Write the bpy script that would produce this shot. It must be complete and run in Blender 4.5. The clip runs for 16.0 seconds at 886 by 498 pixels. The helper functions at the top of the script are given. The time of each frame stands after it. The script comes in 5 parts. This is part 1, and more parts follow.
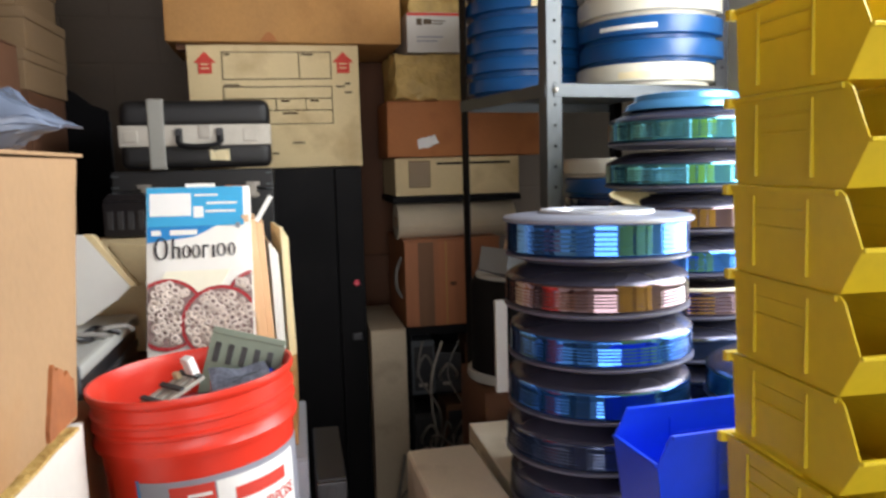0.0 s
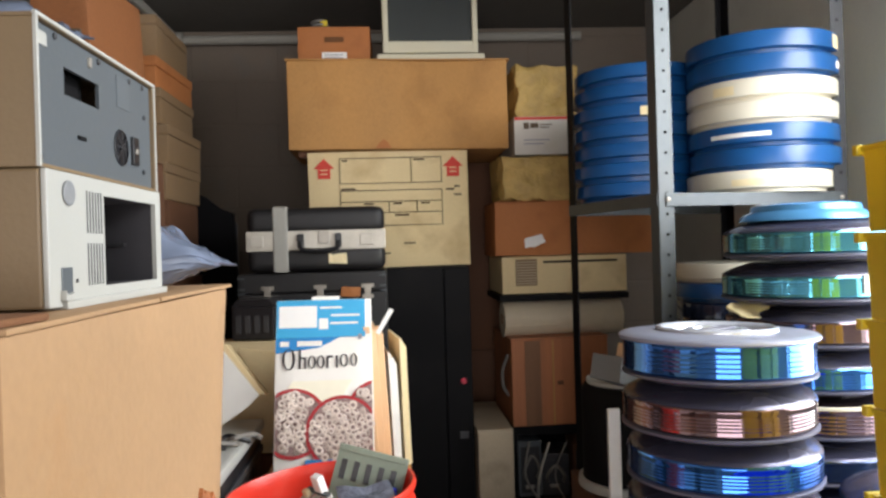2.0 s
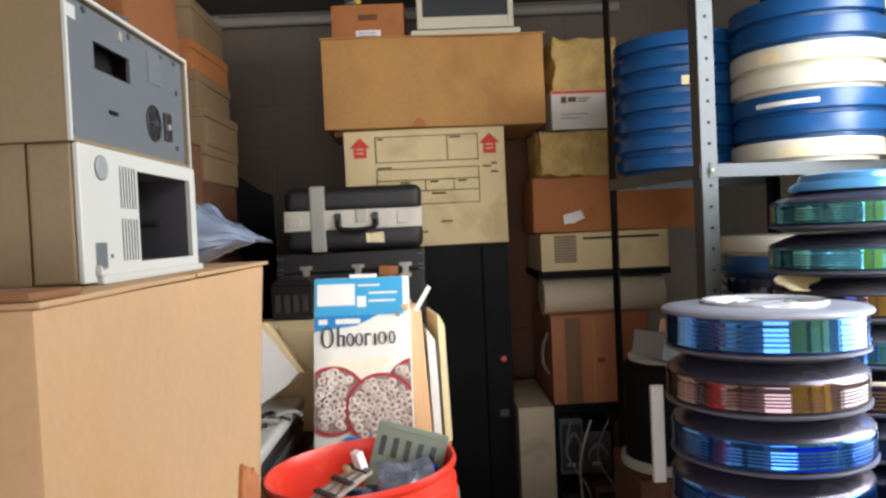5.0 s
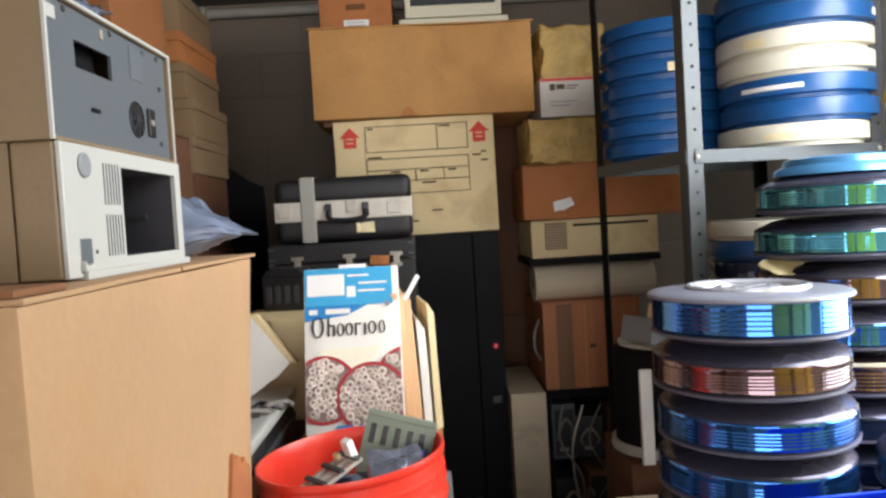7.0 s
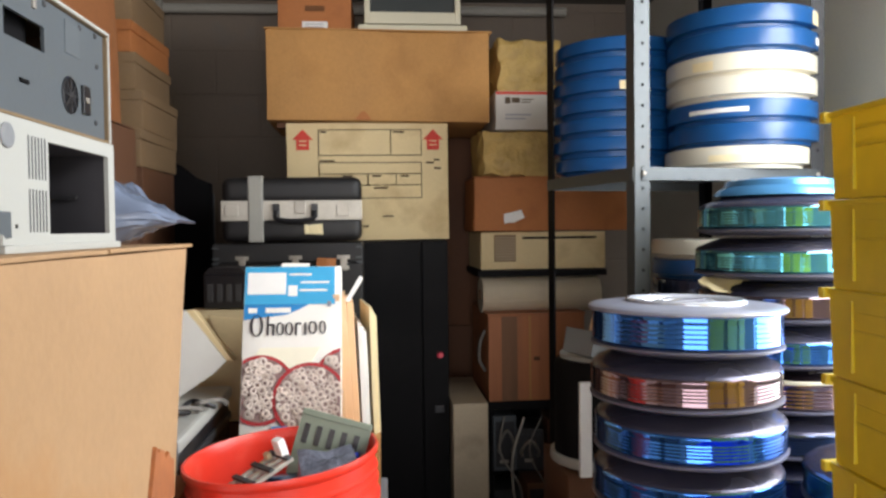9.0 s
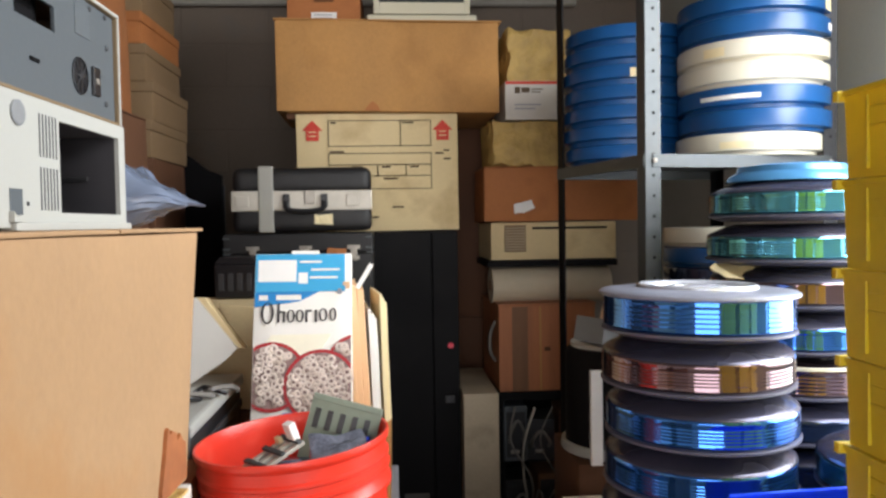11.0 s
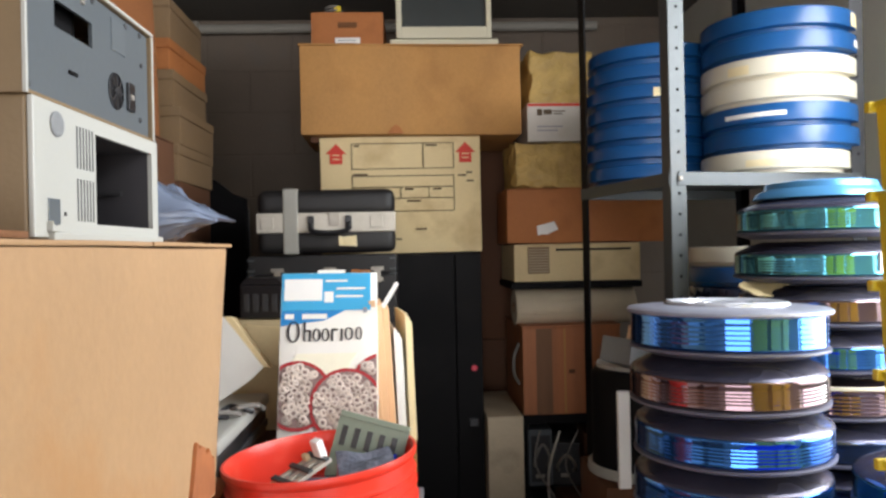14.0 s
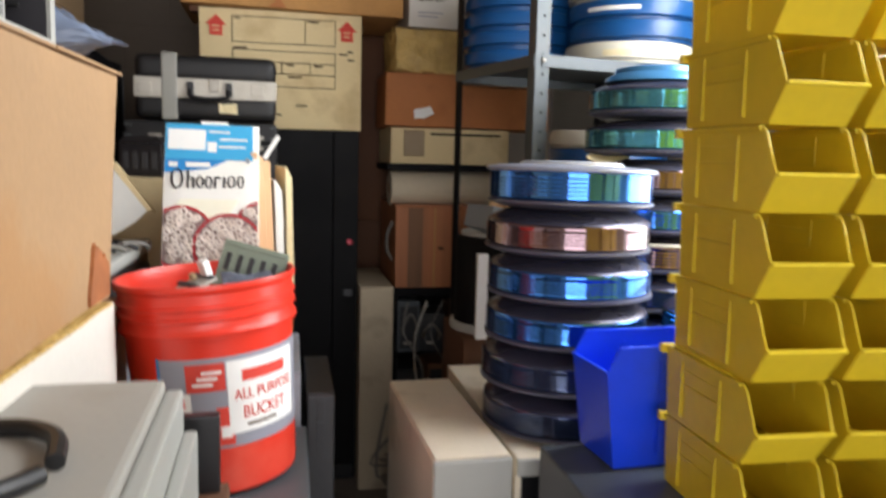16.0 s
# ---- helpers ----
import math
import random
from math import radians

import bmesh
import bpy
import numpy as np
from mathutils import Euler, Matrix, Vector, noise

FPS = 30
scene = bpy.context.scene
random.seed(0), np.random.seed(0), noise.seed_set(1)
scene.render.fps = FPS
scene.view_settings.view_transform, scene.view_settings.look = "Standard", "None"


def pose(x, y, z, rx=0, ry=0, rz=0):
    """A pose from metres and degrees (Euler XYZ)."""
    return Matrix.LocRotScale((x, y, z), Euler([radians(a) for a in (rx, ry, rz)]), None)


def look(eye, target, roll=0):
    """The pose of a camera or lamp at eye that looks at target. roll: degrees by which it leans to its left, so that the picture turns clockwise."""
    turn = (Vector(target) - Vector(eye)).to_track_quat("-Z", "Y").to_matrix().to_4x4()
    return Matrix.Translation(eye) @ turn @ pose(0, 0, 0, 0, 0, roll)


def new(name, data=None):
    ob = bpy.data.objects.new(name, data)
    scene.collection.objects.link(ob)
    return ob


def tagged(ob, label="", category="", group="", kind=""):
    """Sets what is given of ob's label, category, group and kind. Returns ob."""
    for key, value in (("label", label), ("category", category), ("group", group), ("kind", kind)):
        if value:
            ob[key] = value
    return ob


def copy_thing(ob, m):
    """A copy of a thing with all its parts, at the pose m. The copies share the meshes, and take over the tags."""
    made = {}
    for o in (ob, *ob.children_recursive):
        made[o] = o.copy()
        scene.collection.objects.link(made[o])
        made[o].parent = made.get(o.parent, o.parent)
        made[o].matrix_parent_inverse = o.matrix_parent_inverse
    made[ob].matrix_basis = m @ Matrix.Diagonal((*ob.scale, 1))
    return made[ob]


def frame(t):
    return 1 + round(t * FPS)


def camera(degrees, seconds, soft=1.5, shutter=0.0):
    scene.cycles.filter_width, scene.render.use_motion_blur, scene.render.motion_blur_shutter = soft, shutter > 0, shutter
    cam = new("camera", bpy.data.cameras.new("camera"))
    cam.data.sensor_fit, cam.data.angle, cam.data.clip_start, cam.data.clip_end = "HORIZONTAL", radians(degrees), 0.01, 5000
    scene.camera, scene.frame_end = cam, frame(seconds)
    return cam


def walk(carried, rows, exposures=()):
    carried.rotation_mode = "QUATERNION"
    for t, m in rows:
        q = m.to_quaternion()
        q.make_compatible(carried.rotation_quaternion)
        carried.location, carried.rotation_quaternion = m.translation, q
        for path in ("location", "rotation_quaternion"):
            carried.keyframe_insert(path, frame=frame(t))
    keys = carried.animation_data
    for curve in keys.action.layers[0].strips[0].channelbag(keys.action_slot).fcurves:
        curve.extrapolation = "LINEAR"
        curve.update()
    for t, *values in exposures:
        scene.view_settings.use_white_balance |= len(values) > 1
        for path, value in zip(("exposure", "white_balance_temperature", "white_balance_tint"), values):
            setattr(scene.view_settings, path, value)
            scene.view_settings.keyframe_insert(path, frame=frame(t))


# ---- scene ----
cam = camera(60.6, 16.0, soft=2.6, shutter=0.5)
PATH = [
    (0, (0.325, 0.238, 1.321), (0.694, 2.191, 1.099), -1.6),
    (0.5, (0.313, 0.233, 1.326), (0.553, 2.214, 1.200), -2.4),
    (1, (0.290, 0.201, 1.378), (0.356, 2.200, 1.377), -2.2),
    (1.5, (0.285, 0.210, 1.389), (0.370, 2.209, 1.376), -1.6),
    (2, (0.287, 0.211, 1.389), (0.411, 2.207, 1.385), -1.7),
    (2.5, (0.278, 0.217, 1.380), (0.305, 2.216, 1.326), -1.4),
    (3, (0.281, 0.227, 1.372), (0.301, 2.226, 1.301), -1.6),
    (3.5, (0.285, 0.221, 1.373), (0.313, 2.220, 1.296), -2.2),
    (4, (0.286, 0.227, 1.373), (0.348, 2.225, 1.317), -1.6),
    (4.2, (0.287, 0.235, 1.368), (0.338, 2.233, 1.312), -1.5),
    (6.3, (0.303, 0.209, 1.404), (0.311, 2.208, 1.362), -4.6),
    (6.5, (0.308, 0.208, 1.400), (0.328, 2.206, 1.341), -4.5),
    (7, (0.303, 0.215, 1.382), (0.336, 2.213, 1.298), -3.4),
    (7.5, (0.314, 0.211, 1.376), (0.362, 2.209, 1.289), -5.0),
    (8, (0.324, 0.223, 1.361), (0.417, 2.217, 1.236), -3.0),
    (8.5, (0.320, 0.226, 1.357), (0.455, 2.219, 1.262), -1.4),
    (9, (0.318, 0.221, 1.364), (0.475, 2.214, 1.309), -0.7),
    (9.5, (0.316, 0.213, 1.365), (0.467, 2.207, 1.329), -0.9),
    (10, (0.318, 0.220, 1.359), (0.452, 2.215, 1.311), -1.2),
    (12.5, (0.318, 0.225, 1.344), (0.449, 2.219, 1.271), -0.7),
    (13, (0.312, 0.232, 1.343), (0.407, 2.229, 1.327), -1.5),
    (13.5, (0.305, 0.232, 1.333), (0.370, 2.232, 1.337), -1.6),
    (14, (0.308, 0.224, 1.333), (0.386, 2.223, 1.335), -1.2),
    (14.5, (0.317, 0.212, 1.334), (0.403, 2.210, 1.346), -1.2),
    (15, (0.329, 0.187, 1.315), (0.387, 2.186, 1.287), -1.1),
    (15.5, (0.326, 0.149, 1.288), (0.535, 2.134, 1.157), -1.1),
    (16, (0.299, 0.077, 1.236), (0.694, 2.024, 0.996), 1.5),
]
walk(cam, [(t, look(eye, target, roll)) for t, eye, target, roll in PATH])

# ---- light ----
world = bpy.data.worlds.new("daylight")
scene.world = world
world.use_nodes = True
wn = world.node_tree
sky = wn.nodes.new("ShaderNodeTexSky")
sky.sky_type, sky.sun_disc = "NISHITA", False
sky.sun_elevation, sky.sun_rotation = radians(42), radians(110)
wn.links.new(sky.outputs[0], wn.nodes["Background"].inputs[0])
wn.nodes["Background"].inputs[1].default_value = 0.12


def window_light(name, where, target, sx, sy, watts, colour):
    lamp = bpy.data.lights.new(name, "AREA")
    lamp.shape, lamp.size, lamp.size_y, lamp.energy, lamp.color = "RECTANGLE", sx, sy, watts, colour
    ob = new(name, lamp)
    ob.matrix_world = look(where, target)
    return ob


window_light("high_window_light", (1.60, 0.88, 2.08), (0.25, 1.00, 0.95), 1.66, 0.5, 46, (0.93, 0.95, 0.97))
window_light("doorway_light", (0.20, -2.95, 1.16), (0.35, 1.6, 1.0), 2.60, 2.26, 110, (0.98, 0.95, 0.97))
window_light("side_window_light", (1.60, 1.385, 1.38), (0.25, 1.15, 1.05), 0.70, 0.84, 24, (0.93, 0.95, 0.98))


# ---- materials ----
def srgb(*c):
    return tuple(((v / 255) / 12.92 if v <= 10 else ((v / 255 + 0.055) / 1.055) ** 2.4) for v in c) + (1.0,)


def material(name, colour, rough=0.6, metal=0.0, vary=0.12, grain=40.0, bump=0.15, blotch=3.0, stain=None, amount=0.0,
             stretch=(1, 1, 1), coat=0.0, spec=0.5, fine=0.002, rand=0.0, glow_through=0.0):
    """Base colour varied at two scales, with grain relief, uneven gloss and optional stains."""
    m = bpy.data.materials.new(name)
    m.use_nodes = True
    nt = m.node_tree
    b = nt.nodes["Principled BSDF"]
    b.inputs["Metallic"].default_value = metal
    b.inputs["Coat Weight"].default_value = coat
    b.inputs["Coat Roughness"].default_value = 0.06
    b.inputs["Specular IOR Level"].default_value = spec
    co = nt.nodes.new("ShaderNodeTexCoord")
    mp = nt.nodes.new("ShaderNodeMapping")
    mp.inputs["Scale"].default_value = stretch
    nt.links.new(co.outputs["Object"], mp.inputs[0])

    def tex(scale, detail=4):
        n = nt.nodes.new("ShaderNodeTexNoise")
        n.inputs["Scale"].default_value, n.inputs["Detail"].default_value = scale, detail
        nt.links.new(mp.outputs[0], n.inputs["Vector"])
        return n
    big, small = tex(blotch), tex(grain)
    mix = nt.nodes.new("ShaderNodeMath")
    mix.operation = "MULTIPLY_ADD"
    nt.links.new(big.outputs[0], mix.inputs[0])
    mix.inputs[1].default_value = 0.65
    half = nt.nodes.new("ShaderNodeMath")
    half.operation = "MULTIPLY"
    nt.links.new(small.outputs[0], half.inputs[0])
    half.inputs[1].default_value = 0.35
    nt.links.new(half.outputs[0], mix.inputs[2])
    ramp = nt.nodes.new("ShaderNodeValToRGB")
    ramp.color_ramp.elements[0].position, ramp.color_ramp.elements[1].position = 0.28, 0.72
    lo = tuple(v * (1 - vary) for v in colour[:3]) + (1,)
    hi = tuple(min(1, v * (1 + vary)) for v in colour[:3]) + (1,)
    ramp.color_ramp.elements[0].color, ramp.color_ramp.elements[1].color = lo, hi
    nt.links.new(mix.outputs[0], ramp.inputs[0])
    last = ramp.outputs[0]
    if rand:
        info = nt.nodes.new("ShaderNodeObjectInfo")
        hue = nt.nodes.new("ShaderNodeHueSaturation")
        mr = nt.nodes.new("ShaderNodeMapRange")
        mr.inputs[3].default_value, mr.inputs[4].default_value = 1 - rand, 1 + rand
        nt.links.new(info.outputs["Random"], mr.inputs[0])
        nt.links.new(mr.outputs[0], hue.inputs["Value"])
        nt.links.new(last, hue.inputs["Color"])
        last = hue.outputs[0]
    if stain:
        s = tex(5.5, 6)
        sr = nt.nodes.new("ShaderNodeValToRGB")
        sr.color_ramp.elements[0].position, sr.color_ramp.elements[1].position = 0.56, 0.68
        nt.links.new(s.outputs[0], sr.inputs[0])
        am = nt.nodes.new("ShaderNodeMath")
        am.operation = "MULTIPLY"
        am.inputs[1].default_value = amount
        nt.links.new(sr.outputs[0], am.inputs[0])
        mc = nt.nodes.new("ShaderNodeMix")
        mc.data_type = "RGBA"
        nt.links.new(am.outputs[0], mc.inputs[0])
        nt.links.new(last, mc.inputs[6])
        mc.inputs[7].default_value = stain
        last = mc.outputs[2]
    nt.links.new(last, b.inputs["Base Color"])
    rr = nt.nodes.new("ShaderNodeMapRange")
    rr.inputs[3].default_value, rr.inputs[4].default_value = max(0.02, rough * 0.8), min(1, rough * 1.2)
    nt.links.new(big.outputs[0], rr.inputs[0])
    nt.links.new(rr.outputs[0], b.inputs["Roughness"])
    if glow_through:
        tr = nt.nodes.new("ShaderNodeBsdfTranslucent")
        nt.links.new(last, tr.inputs[0])
        ms = nt.nodes.new("ShaderNodeMixShader")
        ms.inputs[0].default_value = glow_through
        nt.links.new(b.outputs[0], ms.inputs[1])
        nt.links.new(tr.outputs[0], ms.inputs[2])
        nt.links.new(ms.outputs[0], nt.nodes["Material Output"].inputs[0])
    if bump:
        bp = nt.nodes.new("ShaderNodeBump")
        bp.inputs["Strength"].default_value, bp.inputs["Distance"].default_value = bump, fine
        nt.links.new(small.outputs[0], bp.inputs["Height"])
        nt.links.new(bp.outputs[0], b.inputs["Normal"])
    return m


M = {}
CARD = srgb(182, 134, 78)
M["card"] = material("cardboard", CARD, 0.8, vary=0.17, grain=120, bump=0.2, blotch=4, stain=srgb(150, 104, 58), amount=0.4, stretch=(1, 1, 0.8))
M["card_pale"] = material("cardboard_pale", srgb(160, 127, 91), 0.78, vary=0.13, grain=110, bump=0.2, blotch=5, stain=srgb(160, 114, 66), amount=0.5, stretch=(1, 1, 0.9))
M["card_orange"] = material("cardboard_orange", srgb(172, 108, 60), 0.75, vary=0.14, grain=150, bump=0.12, stain=srgb(130, 76, 42), amount=0.4)
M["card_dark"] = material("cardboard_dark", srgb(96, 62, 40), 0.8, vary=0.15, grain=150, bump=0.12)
M["card_rust"] = material("cardboard_rust", srgb(138, 86, 48), 0.8, vary=0.18, grain=140, bump=0.15, stain=srgb(110, 68, 40), amount=0.4)
M["card_inside"] = material("cardboard_edge", srgb(110, 72, 42), 0.9, vary=0.25, grain=300, bump=0.3)
M["stain"] = material("stain_orange", srgb(150, 90, 50), 0.8, vary=0.3, grain=60, bump=0.1, blotch=20)
M["cream"] = material("cream_board", srgb(220, 198, 152), 0.75, vary=0.08, grain=120, bump=0.1, stain=srgb(176, 146, 100), amount=0.5)
M["white_box"] = material("white_board", srgb(206, 200, 190), 0.7, vary=0.06, grain=90, bump=0.08, stain=srgb(190, 178, 150), amount=0.4)
M["crate_band"] = material("crate_band", srgb(124, 88, 62), 0.7, vary=0.2, grain=60, bump=0.1, stretch=(10, 10, 0.6))
M["file_box"] = material("file_box_board", srgb(130, 105, 76), 0.8, vary=0.1, grain=90, bump=0.1, stain=srgb(128, 106, 82), amount=0.45)
M["ink_red"] = material("ink_red", srgb(206, 62, 48), 0.7, vary=0.15, grain=90, bump=0)
M["ink_brown"] = material("ink_brown", srgb(92, 76, 58), 0.8, vary=0.2, grain=90, bump=0)
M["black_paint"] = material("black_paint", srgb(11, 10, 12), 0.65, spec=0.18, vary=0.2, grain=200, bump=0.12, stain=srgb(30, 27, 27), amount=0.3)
M["black_vinyl"] = material("black_vinyl", srgb(26, 25, 26), 0.5, vary=0.2, grain=420, bump=0.35, stain=srgb(70, 64, 58), amount=0.25)
M["black_plastic"] = material("black_plastic", srgb(24, 24, 27), 0.35, vary=0.2, grain=200, bump=0.08)
# Near-black for the shade in openings and holes; the black board takes it too.
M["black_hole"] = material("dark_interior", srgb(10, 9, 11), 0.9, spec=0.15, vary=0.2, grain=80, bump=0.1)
M["silver_band"] = material("brushed_band", srgb(190, 184, 172), 0.45, metal=0.35, vary=0.12, grain=90, bump=0.08, stain=srgb(130, 122, 108), amount=0.4)
M["tape_grey"] = material("grey_tape", srgb(150, 148, 140), 0.5, vary=0.1, grain=160, bump=0.15)
M["chrome"] = material("nickel", srgb(164, 158, 148), 0.45, metal=0.7, vary=0.15, grain=60, bump=0.08)
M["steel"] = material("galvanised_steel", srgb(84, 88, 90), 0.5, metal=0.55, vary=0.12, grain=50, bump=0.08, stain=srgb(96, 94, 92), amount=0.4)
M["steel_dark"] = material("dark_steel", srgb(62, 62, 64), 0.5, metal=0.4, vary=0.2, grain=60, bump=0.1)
M["reel_blue"] = material("blue_reel_plastic", srgb(20, 74, 128), 0.3, vary=0.1, grain=30, bump=0.04, stain=srgb(40, 84, 140), amount=0.4, rand=0.08)
M["reel_white"] = material("white_reel_plastic", srgb(208, 202, 184), 0.35, vary=0.05, grain=40, bump=0.04, stain=srgb(200, 188, 150), amount=0.35)
M["pack_blue"] = material("smoked_blue_cover", srgb(52, 112, 192), 0.06, vary=0.15, grain=18, bump=0.02, metal=0.9, coat=0.35, rand=0.12)
M["pack_teal"] = material("smoked_teal_cover", srgb(86, 164, 186), 0.06, vary=0.15, grain=18, bump=0.02, metal=0.9, coat=0.35)
M["pack_plum"] = material("smoked_brown_cover", srgb(114, 94, 100), 0.06, vary=0.15, grain=18, bump=0.02, metal=0.9, coat=0.35)
M["pack_black"] = material("smoked_black_cover", srgb(52, 66, 98), 0.14, vary=0.2, grain=18, bump=0.02, metal=0.7, coat=0.5)
M["pack_top"] = material("dusty_grey_lid", srgb(150, 154, 170), 0.3, metal=0.35, vary=0.12, grain=60, bump=0.08, stain=srgb(96, 94, 100), amount=0.5)
M["pack_shoulder"] = material("dusty_smoked_dome", srgb(68, 68, 86), 0.26, metal=0.5, vary=0.2, grain=40, bump=0.06, stain=srgb(108, 106, 112), amount=0.4)
M["lid_blue"] = material("pale_blue_lid_plastic", srgb(84, 146, 196), 0.25, metal=0.4, vary=0.1, grain=30, bump=0.04)
M["lid_ring"] = material("polished_lid_ring", srgb(206, 210, 220), 0.18, metal=0.5, vary=0.1, grain=60, bump=0.05)
M["bay_grey"] = material("bay_shade_lining", srgb(56, 54, 58), 0.7, vary=0.1, grain=60, bump=0.05)
M["pack_rim"] = material("grey_rim_plastic", srgb(82, 82, 96), 0.35, vary=0.15, grain=60, bump=0.06)
M["bin_yellow"] = material("yellow_bin_plastic", srgb(226, 200, 46), 0.38, vary=0.09, grain=60, bump=0.05, stain=srgb(212, 184, 42), amount=0.35, rand=0.05, glow_through=0.22)
M["bin_blue"] = material("blue_bin_plastic", srgb(14, 62, 222), 0.35, vary=0.08, grain=60, bump=0.05)
M["red_plastic"] = material("red_bucket_plastic", srgb(216, 52, 34), 0.36, vary=0.08, grain=50, bump=0.05, stain=srgb(232, 112, 92), amount=0.45)
M["label_grey"] = material("label_grey", srgb(142, 142, 152), 0.5, vary=0.06, grain=60, bump=0)
M["label_white"] = material("label_white", srgb(232, 230, 226), 0.55, vary=0.04, grain=60, bump=0)
M["label_cream"] = material("label_cream", srgb(222, 206, 164), 0.6, vary=0.1, grain=60, bump=0)
M["beige_metal"] = material("beige_case_metal", srgb(118, 98, 70), 0.5, vary=0.05, grain=260, bump=0.12, stain=srgb(126, 105, 76), amount=0.3)
M["beige_dark"] = material("beige_aged_metal", srgb(184, 168, 142), 0.6, vary=0.12, grain=120, bump=0.12, stain=srgb(120, 104, 84), amount=0.5)
M["bezel_white"] = material("off_white_bezel", srgb(168, 168, 162), 0.42, vary=0.04, grain=300, bump=0.06)
M["panel_grey"] = material("grey_back_panel", srgb(88, 94, 98), 0.45, metal=0.25, vary=0.06, grain=200, bump=0.06)
M["vent_grey"] = material("vent_grey_metal", srgb(93, 99, 103), 0.45, metal=0.25, vary=0.08, grain=200, bump=0.1)
M["vent_dark"] = material("vent_gap_shade", srgb(58, 60, 62), 0.8, vary=0.1, grain=80, bump=0.1)
M["grille"] = material("grey_grille", srgb(120, 122, 124), 0.6, vary=0.1, grain=200, bump=0.2)
M["monitor_screen"] = material("dark_screen", srgb(62, 66, 66), 0.12, vary=0.08, grain=10, bump=0, coat=0.8)
M["putty"] = material("putty_plastic", srgb(206, 200, 176), 0.45, vary=0.05, grain=200, bump=0.05)
M["foam"] = material("yellowed_foam", srgb(190, 158, 92), 0.55, vary=0.2, grain=28, bump=1.0, blotch=14, fine=0.02, stain=srgb(150, 118, 62), amount=0.5)
M["paper"] = material("paper", srgb(226, 224, 218), 0.7, vary=0.05, grain=40, bump=0.08)
M["paper_roll"] = material("paper_roll", srgb(206, 192, 166), 0.75, vary=0.08, grain=40, bump=0.08)
M["manila"] = material("manila_folder", srgb(226, 186, 144), 0.7, vary=0.06, grain=50, bump=0.05)
M["cer_white"] = material("box_print_white", srgb(232, 228, 220), 0.42, vary=0.04, grain=40, bump=0.03)
M["cer_blue"] = material("box_print_blue", srgb(62, 160, 206), 0.42, vary=0.06, grain=40, bump=0.03)
M["cer_deep"] = material("box_print_deep_blue", srgb(40, 128, 190), 0.42, vary=0.06, grain=40, bump=0.03)
M["cer_yellow"] = material("box_print_yellow", srgb(236, 230, 208), 0.42, vary=0.06, grain=40, bump=0.03)
M["cer_red"] = material("box_print_red", srgb(172, 42, 48), 0.42, vary=0.1, grain=40, bump=0.03)
M["cer_oat"] = material("box_print_oat", srgb(210, 194, 182), 0.45, vary=0.12, grain=60, bump=0.03, rand=0.12)
M["cer_shade"] = material("box_print_dark", srgb(136, 112, 108), 0.45, vary=0.35, grain=120, bump=0.03, blotch=60)
M["cer_ink"] = material("box_print_black", srgb(40, 36, 38), 0.45, vary=0.1, grain=40, bump=0.02)
M["pcb"] = material("circuit_board", srgb(126, 138, 122), 0.5, vary=0.15, grain=80, bump=0.1)
M["wood_strip"] = material("brown_striped_board", srgb(172, 108, 68), 0.6, vary=0.22, grain=60, bump=0.1, stretch=(14, 14, 0.6), blotch=2)
M["concrete"] = material("concrete_floor", srgb(124, 114, 104), 0.85, vary=0.25, grain=60, bump=0.25, stain=srgb(58, 52, 48), amount=0.6)
M["ceiling"] = material("ceiling_board", srgb(104, 100, 94), 0.9, vary=0.12, grain=40, bump=0.2)
M["pipe"] = material("painted_conduit", srgb(172, 168, 158), 0.5, vary=0.1, grain=60, bump=0.1)
M["clear_bag"] = material("clear_film", srgb(112, 122, 142), 0.16, vary=0.35, grain=14, bump=0.5, fine=0.01)
M["antistatic"] = material("antistatic_film", srgb(128, 132, 148), 0.25, metal=0.5, vary=0.6, grain=140, bump=0.6, blotch=55, fine=0.004)
M["pale_grey"] = material("pale_grey_metal", srgb(170, 174, 184), 0.5, vary=0.06, grain=120, bump=0.08, stain=srgb(140, 140, 146), amount=0.3)
# One dusty off-white metal in two tones: window-lit, then shaded for the near case.
M["dusty_white"] = material("dusty_white_metal", srgb(226, 214, 192), 0.6, vary=0.1, grain=140, bump=0.12, stain=srgb(156, 138, 106), amount=0.5)
M["dusty_white_shaded"] = material("dusty_white_metal_shaded", srgb(158, 154, 146), 0.6, vary=0.08, grain=140, bump=0.1, stain=srgb(132, 126, 114), amount=0.4)
M["cable_black"] = material("black_cable", srgb(22, 22, 24), 0.45, vary=0.2, grain=100, bump=0.05)
M["cable_grey"] = material("grey_cable", srgb(118, 114, 108), 0.5, vary=0.1, grain=100, bump=0.05)
M["led"] = material("red_lens", srgb(224, 60, 84), 0.3, vary=0.1, grain=40, bump=0)
M["binder_green"] = material("green_binder", srgb(112, 150, 60), 0.5, vary=0.1, grain=60, bump=0.05)
M["glass"] = material("window_pane", srgb(240, 245, 250), 0.02, vary=0.01, grain=3, bump=0)


